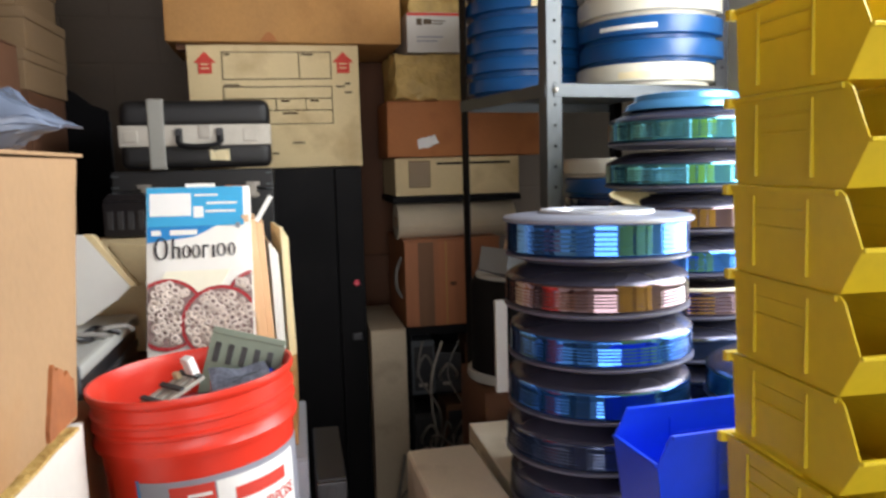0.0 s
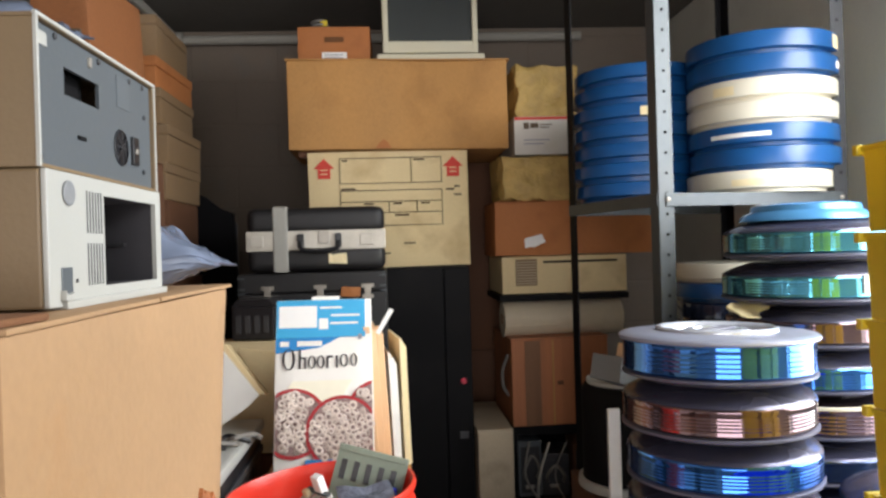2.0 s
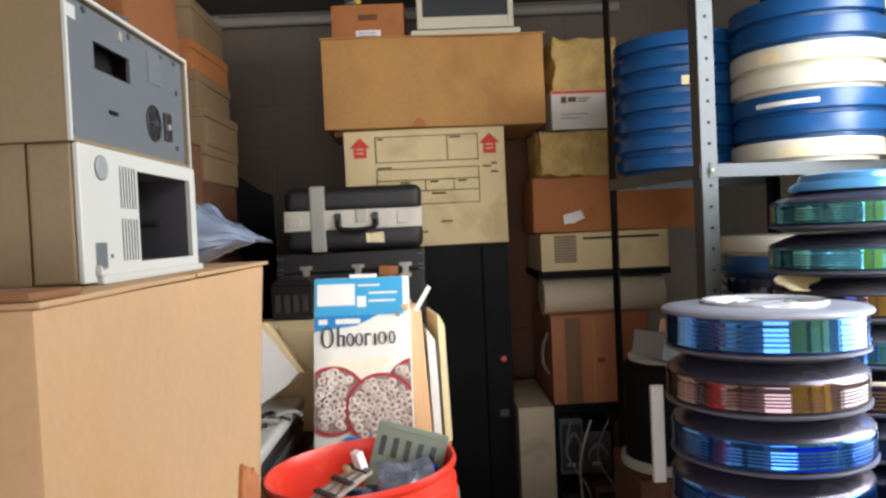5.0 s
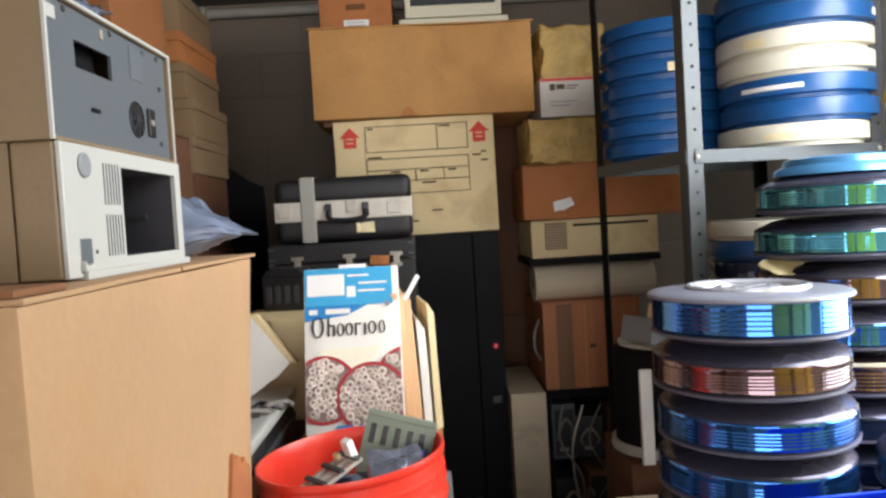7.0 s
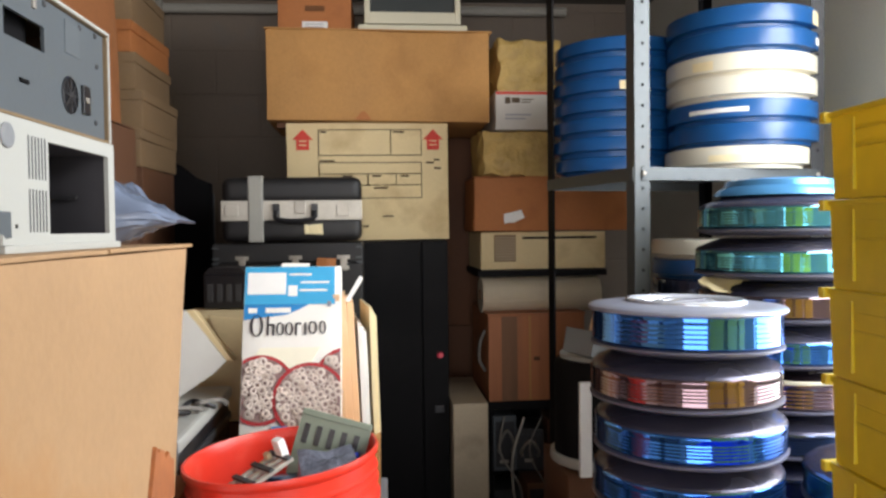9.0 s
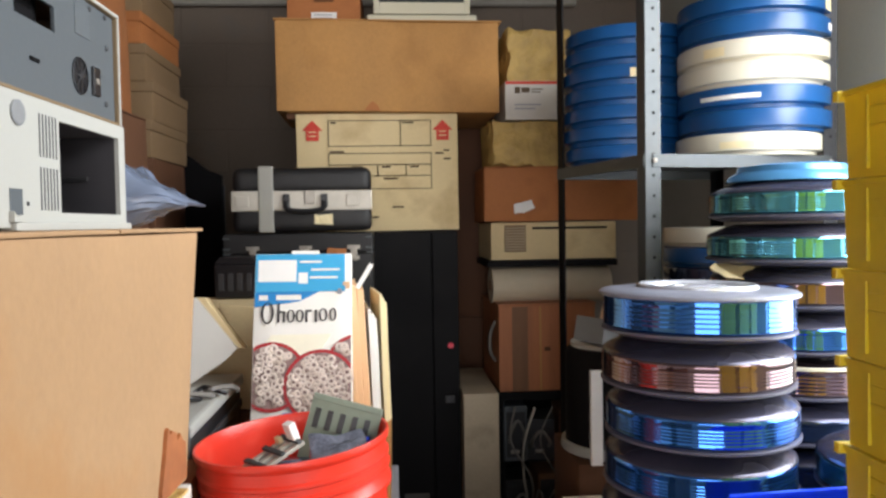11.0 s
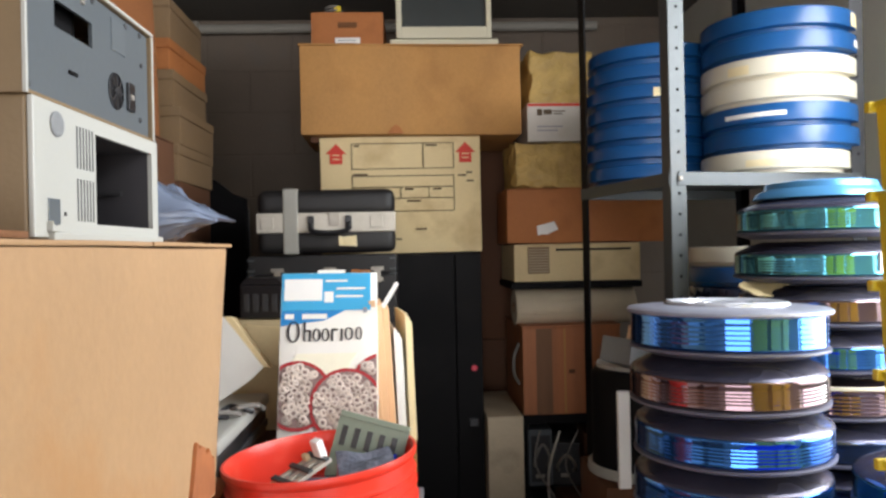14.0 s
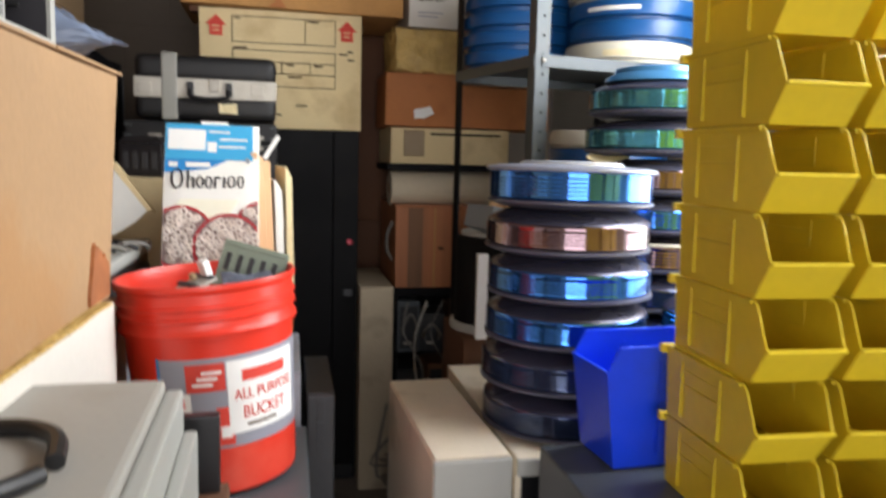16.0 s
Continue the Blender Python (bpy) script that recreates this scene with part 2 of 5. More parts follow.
def wall_material():
    """Grey paint over blocks of 40 by 20 cm, whose joints show as shallow lines."""
    m = material("grey_painted_block", srgb(128, 115, 102), 0.75, vary=0.09, grain=90, bump=0.2, stain=srgb(118, 114, 110), amount=0.3)
    nt = m.node_tree
    b = nt.nodes["Principled BSDF"]
    co = nt.nodes.new("ShaderNodeTexCoord")
    split, along, join = nt.nodes.new("ShaderNodeSeparateXYZ"), nt.nodes.new("ShaderNodeMath"), nt.nodes.new("ShaderNodeCombineXYZ")
    along.operation = "ADD"
    nt.links.new(co.outputs["Object"], split.inputs[0])
    nt.links.new(split.outputs[0], along.inputs[0])
    nt.links.new(split.outputs[1], along.inputs[1])
    nt.links.new(along.outputs[0], join.inputs[0])
    nt.links.new(split.outputs[2], join.inputs[1])
    brick = nt.nodes.new("ShaderNodeTexBrick")
    brick.inputs["Scale"].default_value = 1.0
    brick.inputs["Brick Width"].default_value, brick.inputs["Row Height"].default_value = 0.40, 0.20
    brick.inputs["Mortar Size"].default_value, brick.inputs["Mortar Smooth"].default_value = 0.006, 0.6
    nt.links.new(join.outputs[0], brick.inputs["Vector"])
    bump = nt.nodes.new("ShaderNodeBump")
    bump.invert = True
    bump.inputs["Strength"].default_value, bump.inputs["Distance"].default_value = 0.6, 0.004
    nt.links.new(brick.outputs["Fac"], bump.inputs["Height"])
    nt.links.new(b.inputs["Normal"].links[0].from_socket, bump.inputs["Normal"])
    nt.links.new(bump.outputs[0], b.inputs["Normal"])
    return m


M["wall"] = wall_material()
# East wall's grey raised towards white: the light on it is in the colour.
M["wall_lit_tone"] = material("wall_paint_lightened", srgb(224, 224, 214), 0.7, vary=0.06, grain=90, bump=0.15, stain=srgb(204, 202, 190), amount=0.3)


# ---- building helpers ----
def thing(name, at, label, category, rz=0.0, group="", kind="", rx=0.0, ry=0.0):
    ob = new(name)
    ob.empty_display_size = 0.05
    ob.matrix_world = pose(at[0], at[1], at[2], rx, ry, rz)
    return tagged(ob, label, category, group, kind)


def part(name, bm, mat, parent=None, label="", smooth=False):
    me = bpy.data.meshes.new(name)
    bmesh.ops.recalc_face_normals(bm, faces=bm.faces)
    bm.to_mesh(me)
    bm.free()
    me.materials.append(M[mat])
    if smooth:
        for p in me.polygons:
            p.use_smooth = True
        me.set_sharp_from_angle(angle=radians(38))
    ob = new(name, me)
    if parent:
        ob.parent = parent
    if label:
        ob["label"] = label
    return ob


def shared(name, me, parent, m):
    ob = new(name, me)
    ob.parent = parent
    ob.matrix_local = m
    return ob


def add_box(bm, x0, x1, y0, y1, z0, z1, bevel=0.0, m=None, seg=2):
    made = bmesh.ops.create_cube(bm, size=1)["verts"]
    bmesh.ops.scale(bm, vec=(x1 - x0, y1 - y0, z1 - z0), verts=made)
    bmesh.ops.translate(bm, vec=((x0 + x1) / 2, (y0 + y1) / 2, (z0 + z1) / 2), verts=made)
    if bevel:
        edges = list({e for v in made for e in v.link_edges})
        res = bmesh.ops.bevel(bm, geom=edges, offset=bevel, segments=seg, affect="EDGES", profile=0.6)
        made = list({v for f in res["faces"] for v in f.verts} | {v for v in made if v.is_valid})
    if m is not None:
        bmesh.ops.transform(bm, matrix=m, verts=made)
    return bm


def box(x0, x1, y0, y1, z0, z1, bevel=0.003, m=None, seg=2):
    return add_box(bmesh.new(), x0, x1, y0, y1, z0, z1, bevel, m, seg)


def dented(bm, amount, scale=4.0, cuts=5):
    """Subdivide and push the faces in and out a little, as used cartons bulge."""
    bmesh.ops.subdivide_edges(bm, edges=[e for e in bm.edges if e.calc_length() > 0.05], cuts=cuts, use_grid_fill=True)
    off = Vector((random.random() * 50, random.random() * 50, 7))
    for v in bm.verts:
        v.co += noise.noise_vector(v.co * scale + off) * amount
    return bm


def lathe(profile, seg=56, cap=True, bm=None):
    bm = bm or bmesh.new()
    rings = []
    for r, z in profile:
        rings.append([bm.verts.new((r * math.cos(2 * math.pi * i / seg), r * math.sin(2 * math.pi * i / seg), z)) for i in range(seg)])
    for a, b in zip(rings, rings[1:]):
        for i in range(seg):
            j = (i + 1) % seg
            bm.faces.new((a[i], a[j], b[j], b[i]))
    if cap:
        bm.faces.new(list(reversed(rings[0])))
        bm.faces.new(rings[-1])
    return bm


def tube(points, r, seg=8, bm=None, smooth_steps=6):
    """A round cable along a smooth line through points."""
    bm = bm or bmesh.new()
    pts = [Vector(p) for p in points]
    line = []
    for i in range(len(pts) - 1):
        p0, p1, p2, p3 = pts[max(i - 1, 0)], pts[i], pts[i + 1], pts[min(i + 2, len(pts) - 1)]
        for k in range(smooth_steps):
            t = k / smooth_steps
            line.append(0.5 * ((2 * p1) + (p2 - p0) * t + (2 * p0 - 5 * p1 + 4 * p2 - p3) * t * t + (3 * p1 - p0 - 3 * p2 + p3) * t ** 3))
    line.append(pts[-1])
    rings = []
    for i, p in enumerate(line):
        d = (line[min(i + 1, len(line) - 1)] - line[max(i - 1, 0)]).normalized()
        a = d.orthogonal().normalized() if not rings else (ref - d * ref.dot(d)).normalized()
        ref = a
        c = d.cross(a)
        rings.append([bm.verts.new(p + r * (a * math.cos(2 * math.pi * k / seg) + c * math.sin(2 * math.pi * k / seg))) for k in range(seg)])
    for a, b in zip(rings, rings[1:]):
        for i in range(seg):
            j = (i + 1) % seg
            bm.faces.new((a[i], a[j], b[j], b[i]))
    bm.faces.new(list(reversed(rings[0])))
    bm.faces.new(rings[-1])
    return bm


def prism(outline, y0, y1, bm=None):
    """Extrude an outline in x, z from y0 to y1."""
    bm = bm or bmesh.new()
    a = [bm.verts.new((x, y0, z)) for x, z in outline]
    b = [bm.verts.new((x, y1, z)) for x, z in outline]
    n = len(outline)
    bm.faces.new(a)
    bm.faces.new(list(reversed(b)))
    for i in range(n):
        j = (i + 1) % n
        bm.faces.new((a[j], a[i], b[i], b[j]))
    return bm


def words(name, text, size, m, mat, parent, depth=0.0006, squeeze=1.0):
    cu = bpy.data.curves.new(name, "FONT")
    cu.body, cu.size, cu.extrude, cu.align_x, cu.align_y = text, size, depth, "CENTER", "CENTER"
    tmp = bpy.data.objects.new(name, cu)
    scene.collection.objects.link(tmp)
    me = bpy.data.meshes.new_from_object(tmp.evaluated_get(bpy.context.evaluated_depsgraph_get()))
    bpy.data.objects.remove(tmp)
    me.materials.clear()
    me.materials.append(M[mat])
    ob = new(name, me)
    ob.parent = parent
    ob.matrix_local = m @ Matrix.Diagonal((squeeze, 1, 1, 1))
    return ob


FRONT = pose(0, 0, 0, 90, 0, 0)      # lettering that faces -y


# ---- structure ----
X0, X1, Y0, Y1, ZC = -1.15, 1.62, -3.0, 3.85, 2.44


def slab(name, x0, x1, y0, y1, z0, z1, mat, label):
    ob = part(name, box(x0, x1, y0, y1, z0, z1, 0), mat)
    return tagged(ob, label, name.split("_")[0], kind="structure")


slab("floor", X0 - 0.15, X1 + 0.15, Y0 - 0.15, Y1 + 0.15, -0.12, 0, "concrete", "stained dusty grey concrete storeroom floor")
slab("ceiling", X0 - 0.15, X1 + 0.15, Y0 - 0.15, Y1 + 0.15, ZC, ZC + 0.1, "ceiling", "low dim grey ceiling over the storeroom")
slab("wall_north", X0 - 0.15, X1 + 0.15, Y1, Y1 + 0.15, 0, ZC - 0.002, "wall", "grey painted block wall behind the boxes")
slab("wall_west", X0 - 0.15, X0, Y0, Y1, 0, ZC - 0.002, "wall", "grey painted block wall in shade")


def pierced_wall(name, along, fixed, thick, lo, hi, holes, label):
    """A wall with window openings (start, end, sill, head) through it, given in order."""
    bm = bmesh.new()
    pieces, at = [], lo
    for a0, a1, z0, z1 in holes:
        pieces += [(at, a0, 0, ZC - 0.002), (a0, a1, 0, z0), (a0, a1, z1, ZC - 0.002)]
        at = a1
    for s, e, b, t in [p for p in pieces if p[1] > p[0]] + [(at, hi, 0, ZC - 0.002)]:
        if along == "y":
            add_box(bm, fixed, fixed + thick, s, e, b, t)
        else:
            add_box(bm, s, e, fixed, fixed + thick, b, t)
    ob = part(name, bm, "wall_lit_tone" if name == "wall_east" else "wall")
    return tagged(ob, label, "wall", kind="structure")


pierced_wall("wall_east", "y", X1, 0.15, Y0, Y1, ((0.02, 1.02, 1.82, 2.36), (1.02, 1.75, 0.95, 2.36)), "light grey painted wall with window light put into its colour")
pierced_wall("wall_south", "x", Y0 - 0.15, 0.15, X0, X1, ((-1.12, 1.52, 0.02, 2.30),), "grey painted wall with an open doorway")


def conduit():
    t = thing("conduit", (0, 0, 0), "pale painted metal conduit along the wall under the ceiling", "pipe", kind="structure")
    part("straight_pipe", tube([(-0.72, 3.80, 2.385), (0.4, 3.80, 2.385), (1.2, 3.80, 2.385)], 0.022, 10), "pipe", t)
    part("angled_pipe", tube([(-0.70, 3.74, 2.39), (-0.71, 3.2, 2.40), (-0.74, 2.4, 2.41), (-0.78, 0.5, 2.41)], 0.02, 10), "pipe", t)
    bm = lathe([(0.029, -0.035), (0.032, -0.03), (0.032, 0.03), (0.029, 0.035)], 16)
    bmesh.ops.transform(bm, matrix=pose(-0.70, 3.78, 2.385, 0, 90, 0), verts=bm.verts)
    part("coupling", bm, "pipe", t)


conduit()


# ---- cartons ----
def carton(name, at, size, mat, label, rz=0.0, bulge=0.004, tape=None, seam=True, rx=0.0, ry=0.0, group="", category="box", flap=0.004):
    """A closed carton: body, two lid flaps meeting at a seam, and a strip of tape. at: middle of the base."""
    w, d, h = size
    t = thing(name, at, label, category, rz, group, rx=rx, ry=ry)
    part("body", dented(box(-w / 2, w / 2, -d / 2, d / 2, 0, h - flap, 0.004), bulge), mat, t, smooth=True)
    if seam:
        for s in (-1, 1):
            y0, y1 = sorted((s * 0.0015, s * d / 2))
            part("flap", dented(box(-w / 2, w / 2, y0, y1, h - flap + 0.0005, h, 0.0015), bulge * 0.25, cuts=3), mat, t, smooth=True)
    if tape:
        part("tape", box(-w / 2 - 0.0012, w / 2 + 0.0012, -0.025, 0.025, h - 0.05, h + 0.001, 0.0005), tape, t)
    return t


# big pale carton with two flat drive cases on it
LEAN_IN = -0.002


def big_carton():
    x1, y0, y1, z0, z1 = 0.046, 0.70, 1.29, 1.032, 1.346
    w, d, h = 0.50, y1 - y0, z1 - z0
    t = thing("large_carton", (x1 - w / 2, (y0 + y1) / 2, z0), "large plain brown carton with an orange stain low on its side", "box", -1.0)
    bm = dented(box(-w / 2, w / 2, -d / 2, d / 2, 0, h - 0.004, 0.004), 0.004, 3.0, 7)
    for v in bm.verts:
        v.co.x -= LEAN_IN * (1 - v.co.z / h) * (v.co.x > 0)
        v.co.y -= 0.095 * (1 - v.co.z / h) * max(0, v.co.y / (d / 2))
    part("body", bm, "card_pale", t, smooth=True)
    part("flap", dented(box(-w / 2 - 0.001, w / 2 + 0.004, -d / 2, -0.002, h - 0.0035, h + 0.001, 0.0015), 0.0012), "card_pale", t, smooth=True)
    part("flap", dented(box(-w / 2 - 0.001, w / 2 + 0.004, 0.002, d / 2 + 0.004, h - 0.0035, h + 0.001, 0.0015), 0.0012), "card_pale", t, smooth=True)
    part("torn_flap", dented(box(-w / 2, w / 2 + 0.003, -d / 2 - 0.006, -d / 2 + 0.06, h + 0.0005, h + 0.006, 0.002), 0.003), "card_inside", t, "torn curled flap edge", smooth=True)
    # stain with a ragged upper outline
    bm = bmesh.new()
    n = 28
    s0, span = d / 2 - 0.198, 0.095

    def crest(u):
        rise = 0.062 * min(1.0, u / 0.30) ** 0.7
        dip = 0.020 * min(1.0, max(0.0, (u - 0.55) / 0.15))
        return 0.014 + rise - dip + 0.014 * noise.noise((u * 7, 0.3, 0.7)) + 0.006 * noise.noise((u * 26, 1.3, 0.2))
    lo = [bm.verts.new((w / 2 + 0.0030, s0 + span * i / n, 0.004)) for i in range(n + 1)]
    hi = [bm.verts.new((w / 2 + 0.0030, s0 + span * (i / n + 0.012 * math.sin(i * 0.9)), crest(i / n))) for i in range(n + 1)]
    for i in range(n):
        bm.faces.new((lo[i], lo[i + 1], hi[i + 1], hi[i]))
    ret = bmesh.ops.extrude_face_region(bm, geom=list(bm.faces))
    bmesh.ops.translate(bm, vec=(-0.006, 0, 0), verts=[g for g in ret["geom"] if isinstance(g, bmesh.types.BMVert)])
    for v in bm.verts:
        v.co.x -= LEAN_IN * (1 - v.co.z / h)
    part("stain", bm, "stain", t, "torn orange-brown water stain")
    return t


big_carton()


def recessed(x0, x1, y0, y1, z0, z1, hx0, hx1, hz0, hz1, depth):
    """A closed box with a rectangular recess sunk into its -y face."""
    bm = bmesh.new()

    def ring(xa, xb, za, zb, y):
        return [bm.verts.new(p) for p in ((xa, y, za), (xb, y, za), (xb, y, zb), (xa, y, zb))]
    rings = [ring(x0, x1, z0, z1, y1), ring(x0, x1, z0, z1, y0), ring(hx0, hx1, hz0, hz1, y0), ring(hx0, hx1, hz0, hz1, y0 + depth)]
    for a, b in zip(rings, rings[1:]):
        for k in range(4):
            bm.faces.new((a[k], a[(k + 1) % 4], b[(k + 1) % 4], b[k]))
    bm.faces.new(rings[0])
    bm.faces.new(rings[3])
    return bm


def ring_frame(x0, x1, y0, y1, z0, z1, hx0, hx1, hz0, hz1, bevel=0.002):
    """A flat rectangular frame round a rectangular opening, with softened outer edges."""
    bm = bmesh.new()

    def ring(xa, xb, za, zb, y):
        return [bm.verts.new(p) for p in ((xa, y, za), (xb, y, za), (xb, y, zb), (xa, y, zb))]
    rings = [ring(x0, x1, z0, z1, y0), ring(hx0, hx1, hz0, hz1, y0), ring(hx0, hx1, hz0, hz1, y1), ring(x0, x1, z0, z1, y1)]
    for a, b in zip(rings, rings[1:] + rings[:1]):
        for k in range(4):
            bm.faces.new((a[k], a[(k + 1) % 4], b[(k + 1) % 4], b[k]))
    outer = set(rings[0] + rings[3])
    bmesh.ops.bevel(bm, geom=[e for e in bm.edges if e.verts[0] in outer and e.verts[1] in outer], offset=bevel, segments=2, affect="EDGES", profile=0.6)
    return bm


def drive_case():
    """Off-white enclosure with an open bay, vent slots and a round badge, its face turned to +x."""
    w, h = 0.242, 0.099
    t = thing("drive_enclosure", (0.016, 0.9635, 1.3495), "off-white drive enclosure with an empty dark bay", "computer", 90 - 1.0)
    t.scale = (1.13, 1.13, 1.13)
    # local: x along the face, -y out of the face
    d = 0.28
    bx0, bx1, bz0, bz1 = -0.022, 0.105, 0.012, h - 0.013
    part("shell", recessed(-w / 2, w / 2, 0.037, d, 0, h, bx0 - 0.003, bx1 + 0.003, bz0 - 0.003, bz1 + 0.003, 0.13), "beige_metal", t)
    part("front_band", ring_frame(-w / 2 - 0.001, w / 2 + 0.001, 0.0045, 0.0355, 0, h, bx0 - 0.003, bx1 + 0.003, bz0 - 0.003, bz1 + 0.003), "beige_metal", t)
    part("bezel", ring_frame(-w / 2, w / 2, 0, 0.0042, 0, h, bx0, bx1, bz0, bz1, 0.0012), "bezel_white", t)
    # Dark liner in the bay: the shade of the hollow is in its colour.
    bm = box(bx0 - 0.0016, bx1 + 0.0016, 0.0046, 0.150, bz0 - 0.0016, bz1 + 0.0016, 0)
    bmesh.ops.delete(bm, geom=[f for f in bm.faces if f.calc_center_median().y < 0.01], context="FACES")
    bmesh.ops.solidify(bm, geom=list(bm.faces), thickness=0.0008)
    part("bay", bm, "bay_grey", t, "empty drive bay, its shade put into a dark grey lining")
    part("bay_rail", box(bx0 - 0.001, bx0 + 0.003, 0.03, 0.14, 0.045, 0.049, 0.0005), "steel_dark", t)
    part("bay_rail", box(bx1 - 0.003, bx1 + 0.001, 0.03, 0.14, 0.045, 0.049, 0.0005), "steel_dark", t)
    bm = lathe([(0.0085, 0), (0.0085, 0.0012), (0.007, 0.0018)], 28)
    bmesh.ops.transform(bm, matrix=pose(-0.088, -0.0002, h - 0.0155, 90, 0, 0) @ Matrix.Diagonal((1.15, 1.1, 1, 1)), verts=bm.verts)
    part("badge", bm, "grille", t, "round grey badge")
    # Slots are flat dark strips, coloured like the shade of real gaps.
    for z in (0.0135, 0.0545):
        for i in range(6):
            xx = -0.0560 + i * 0.0054
            part("vent_slot", box(xx, xx + 0.0019, -0.0004, 0.002, z, z + 0.033, 0.0002), "vent_dark", t)
    part("latch_recess", box(-0.1025, -0.0850, -0.0008, 0.002, 0.0045, 0.0285, 0.0004), "panel_grey", t)
    part("latch", prism([(-0.104, 0.0045), (-0.089, 0.0045), (-0.089, 0.0100), (-0.100, 0.0085), (-0.104, 0.012)], -0.004, 0.0005), "bezel_white", t)
    part("button", box(-0.078, -0.0755, -0.001, 0.001, 0.0165, 0.0195, 0.0003), "black_plastic", t)
    part("foot_rail", box(-w / 2 + 0.02, w / 2 + 0.002, -0.004, 0.02, -0.002, 0.004, 0.001), "bezel_white", t)


drive_case()


def computer_case():
    """Beige case turned with its grey back panel to +x."""
    w, h, d = 0.243, 0.1075, 0.30
    t = thing("computer_case", (0.014, 0.958, 1.4618), "beige computer case showing its grey back panel with fan and socket", "computer", 90 - 1.0)
    t.scale = (1.13, 1.13, 1.13)
    part("top_panel", box(-w / 2, w / 2, 0, d, h - 0.003, h, 0.001), "beige_metal", t)
    part("side_panel", box(-w / 2, -w / 2 + 0.003, 0, d, 0, h - 0.0031, 0.001), "beige_metal", t)
    part("side_panel", box(w / 2 - 0.003, w / 2, 0, d, 0, h - 0.0031, 0.001), "beige_metal", t)
    part("bottom_panel", box(-w / 2 + 0.0031, w / 2 - 0.0031, 0, d, 0, 0.003, 0.001), "beige_metal", t)
    bm = bmesh.new()
    add_box(bm, -w / 2 - 0.001, w / 2 + 0.001, -0.001, 0.002, h - 0.0022, h + 0.0006, 0.0005)
    add_box(bm, -w / 2 - 0.0006, -w / 2 + 0.0022, -0.001, 0.002, 0, h - 0.0023, 0.0005)
    add_box(bm, w / 2 - 0.0022, w / 2 + 0.0006, -0.001, 0.002, 0, h - 0.0023, 0.0005)
    part("edge_trim", bm, "bezel_white", t)
    bm = bmesh.new()
    px0, px1, pz0, pz1 = -w / 2 + 0.0036, w / 2 - 0.0036, 0.0032, h - 0.0036
    rim = [bm.verts.new((x, 0.004, z)) for x, z in ((px0, pz0), (px1, pz0), (px1, pz1), (px0, pz1))]
    cut = [bm.verts.new((x, 0.004, z)) for x, z in ((-0.071, 0.0600), (-0.006, 0.0600), (-0.006, 0.0808), (-0.071, 0.0808))]
    for k in range(4):
        bm.faces.new((rim[k], rim[(k + 1) % 4], cut[(k + 1) % 4], cut[k]))
    ret = bmesh.ops.extrude_face_region(bm, geom=list(bm.faces))
    bmesh.ops.translate(bm, vec=(0, 0.003, 0), verts=[g for g in ret["geom"] if isinstance(g, bmesh.types.BMVert)])
    part("back_panel", bm, "panel_grey", t, "grey panel with a cut-out port")
    # Black sheet behind the cut-out, in place of the shaded inside.
    part("port_opening", box(-0.098, -0.006, 0.0185, 0.021, 0.055, 0.095, 0), "black_hole", t, "black sheet standing for the shade inside the port cut-out")
    part("slot", box(-0.050, -0.036, 0.0025, 0.0045, 0.0290, 0.0320, 0.0003), "black_hole", t)
    bm = lathe([(0.0165, 0), (0.0165, 0.0012), (0.0150, 0.0016), (0.0150, 0.0005), (0.004, 0.0005), (0.004, 0.0016)], 28)
    bmesh.ops.transform(bm, matrix=pose(0.0400, 0.0042, 0.0340, 90, 0, 0), verts=bm.verts)
    fan = part("fan_grille", bm, "black_plastic", t)
    for k in range(4):
        part("spoke", box(-0.0155, 0.0155, -0.0006, 0.0006, 0.0014, 0.002, 0, pose(0.0400, 0.0042, 0.0340, 90, 0, 0) @ pose(0, 0, 0, 0, 0, 45 * k)), "steel_dark", t)
    part("power_socket", box(0.0640, 0.0790, 0.001, 0.0045, 0.0215, 0.0475, 0.001), "black_plastic", t)
    part("socket_pin", box(0.068, 0.0745, 0.0002, 0.0012, 0.032, 0.037, 0.0003), "chrome", t)
    part("vent_patch", box(0.032, 0.062, 0.0033, 0.0041, 0.070, 0.098, 0), "vent_grey", t)
    part("logo_plate", box(-0.112, -0.099, 0.0028, 0.0045, 0.088, 0.098, 0.0004), "bezel_white", t)
    part("lock", box(-0.027, -0.022, 0.002, 0.0045, 0.091, 0.099, 0.0005), "chrome", t)
    for xx, zz in ((-0.085, 0.1), (-0.006, 0.1), (0.063, 0.0985), (0.098, 0.1), (0.101, 0.0715), (0.096, 0.0175), (-0.112, 0.008)):
        bm = lathe([(0.0026, 0), (0.0026, 0.0012), (0.0015, 0.002)], 10)
        bmesh.ops.transform(bm, matrix=pose(xx, 0.0042, zz, 90, 0, 0), verts=bm.verts)
        part("screw", bm, "steel_dark", t)
    for z in (0.030, 0.052, 0.074):
        for i in range(5):
            part("side_slot", box(-w / 2 - 0.0004, -w / 2 + 0.001, 0.085 + i * 0.007, 0.088 + i * 0.007, z, z + 0.018, 0), "black_hole", t)


computer_case()


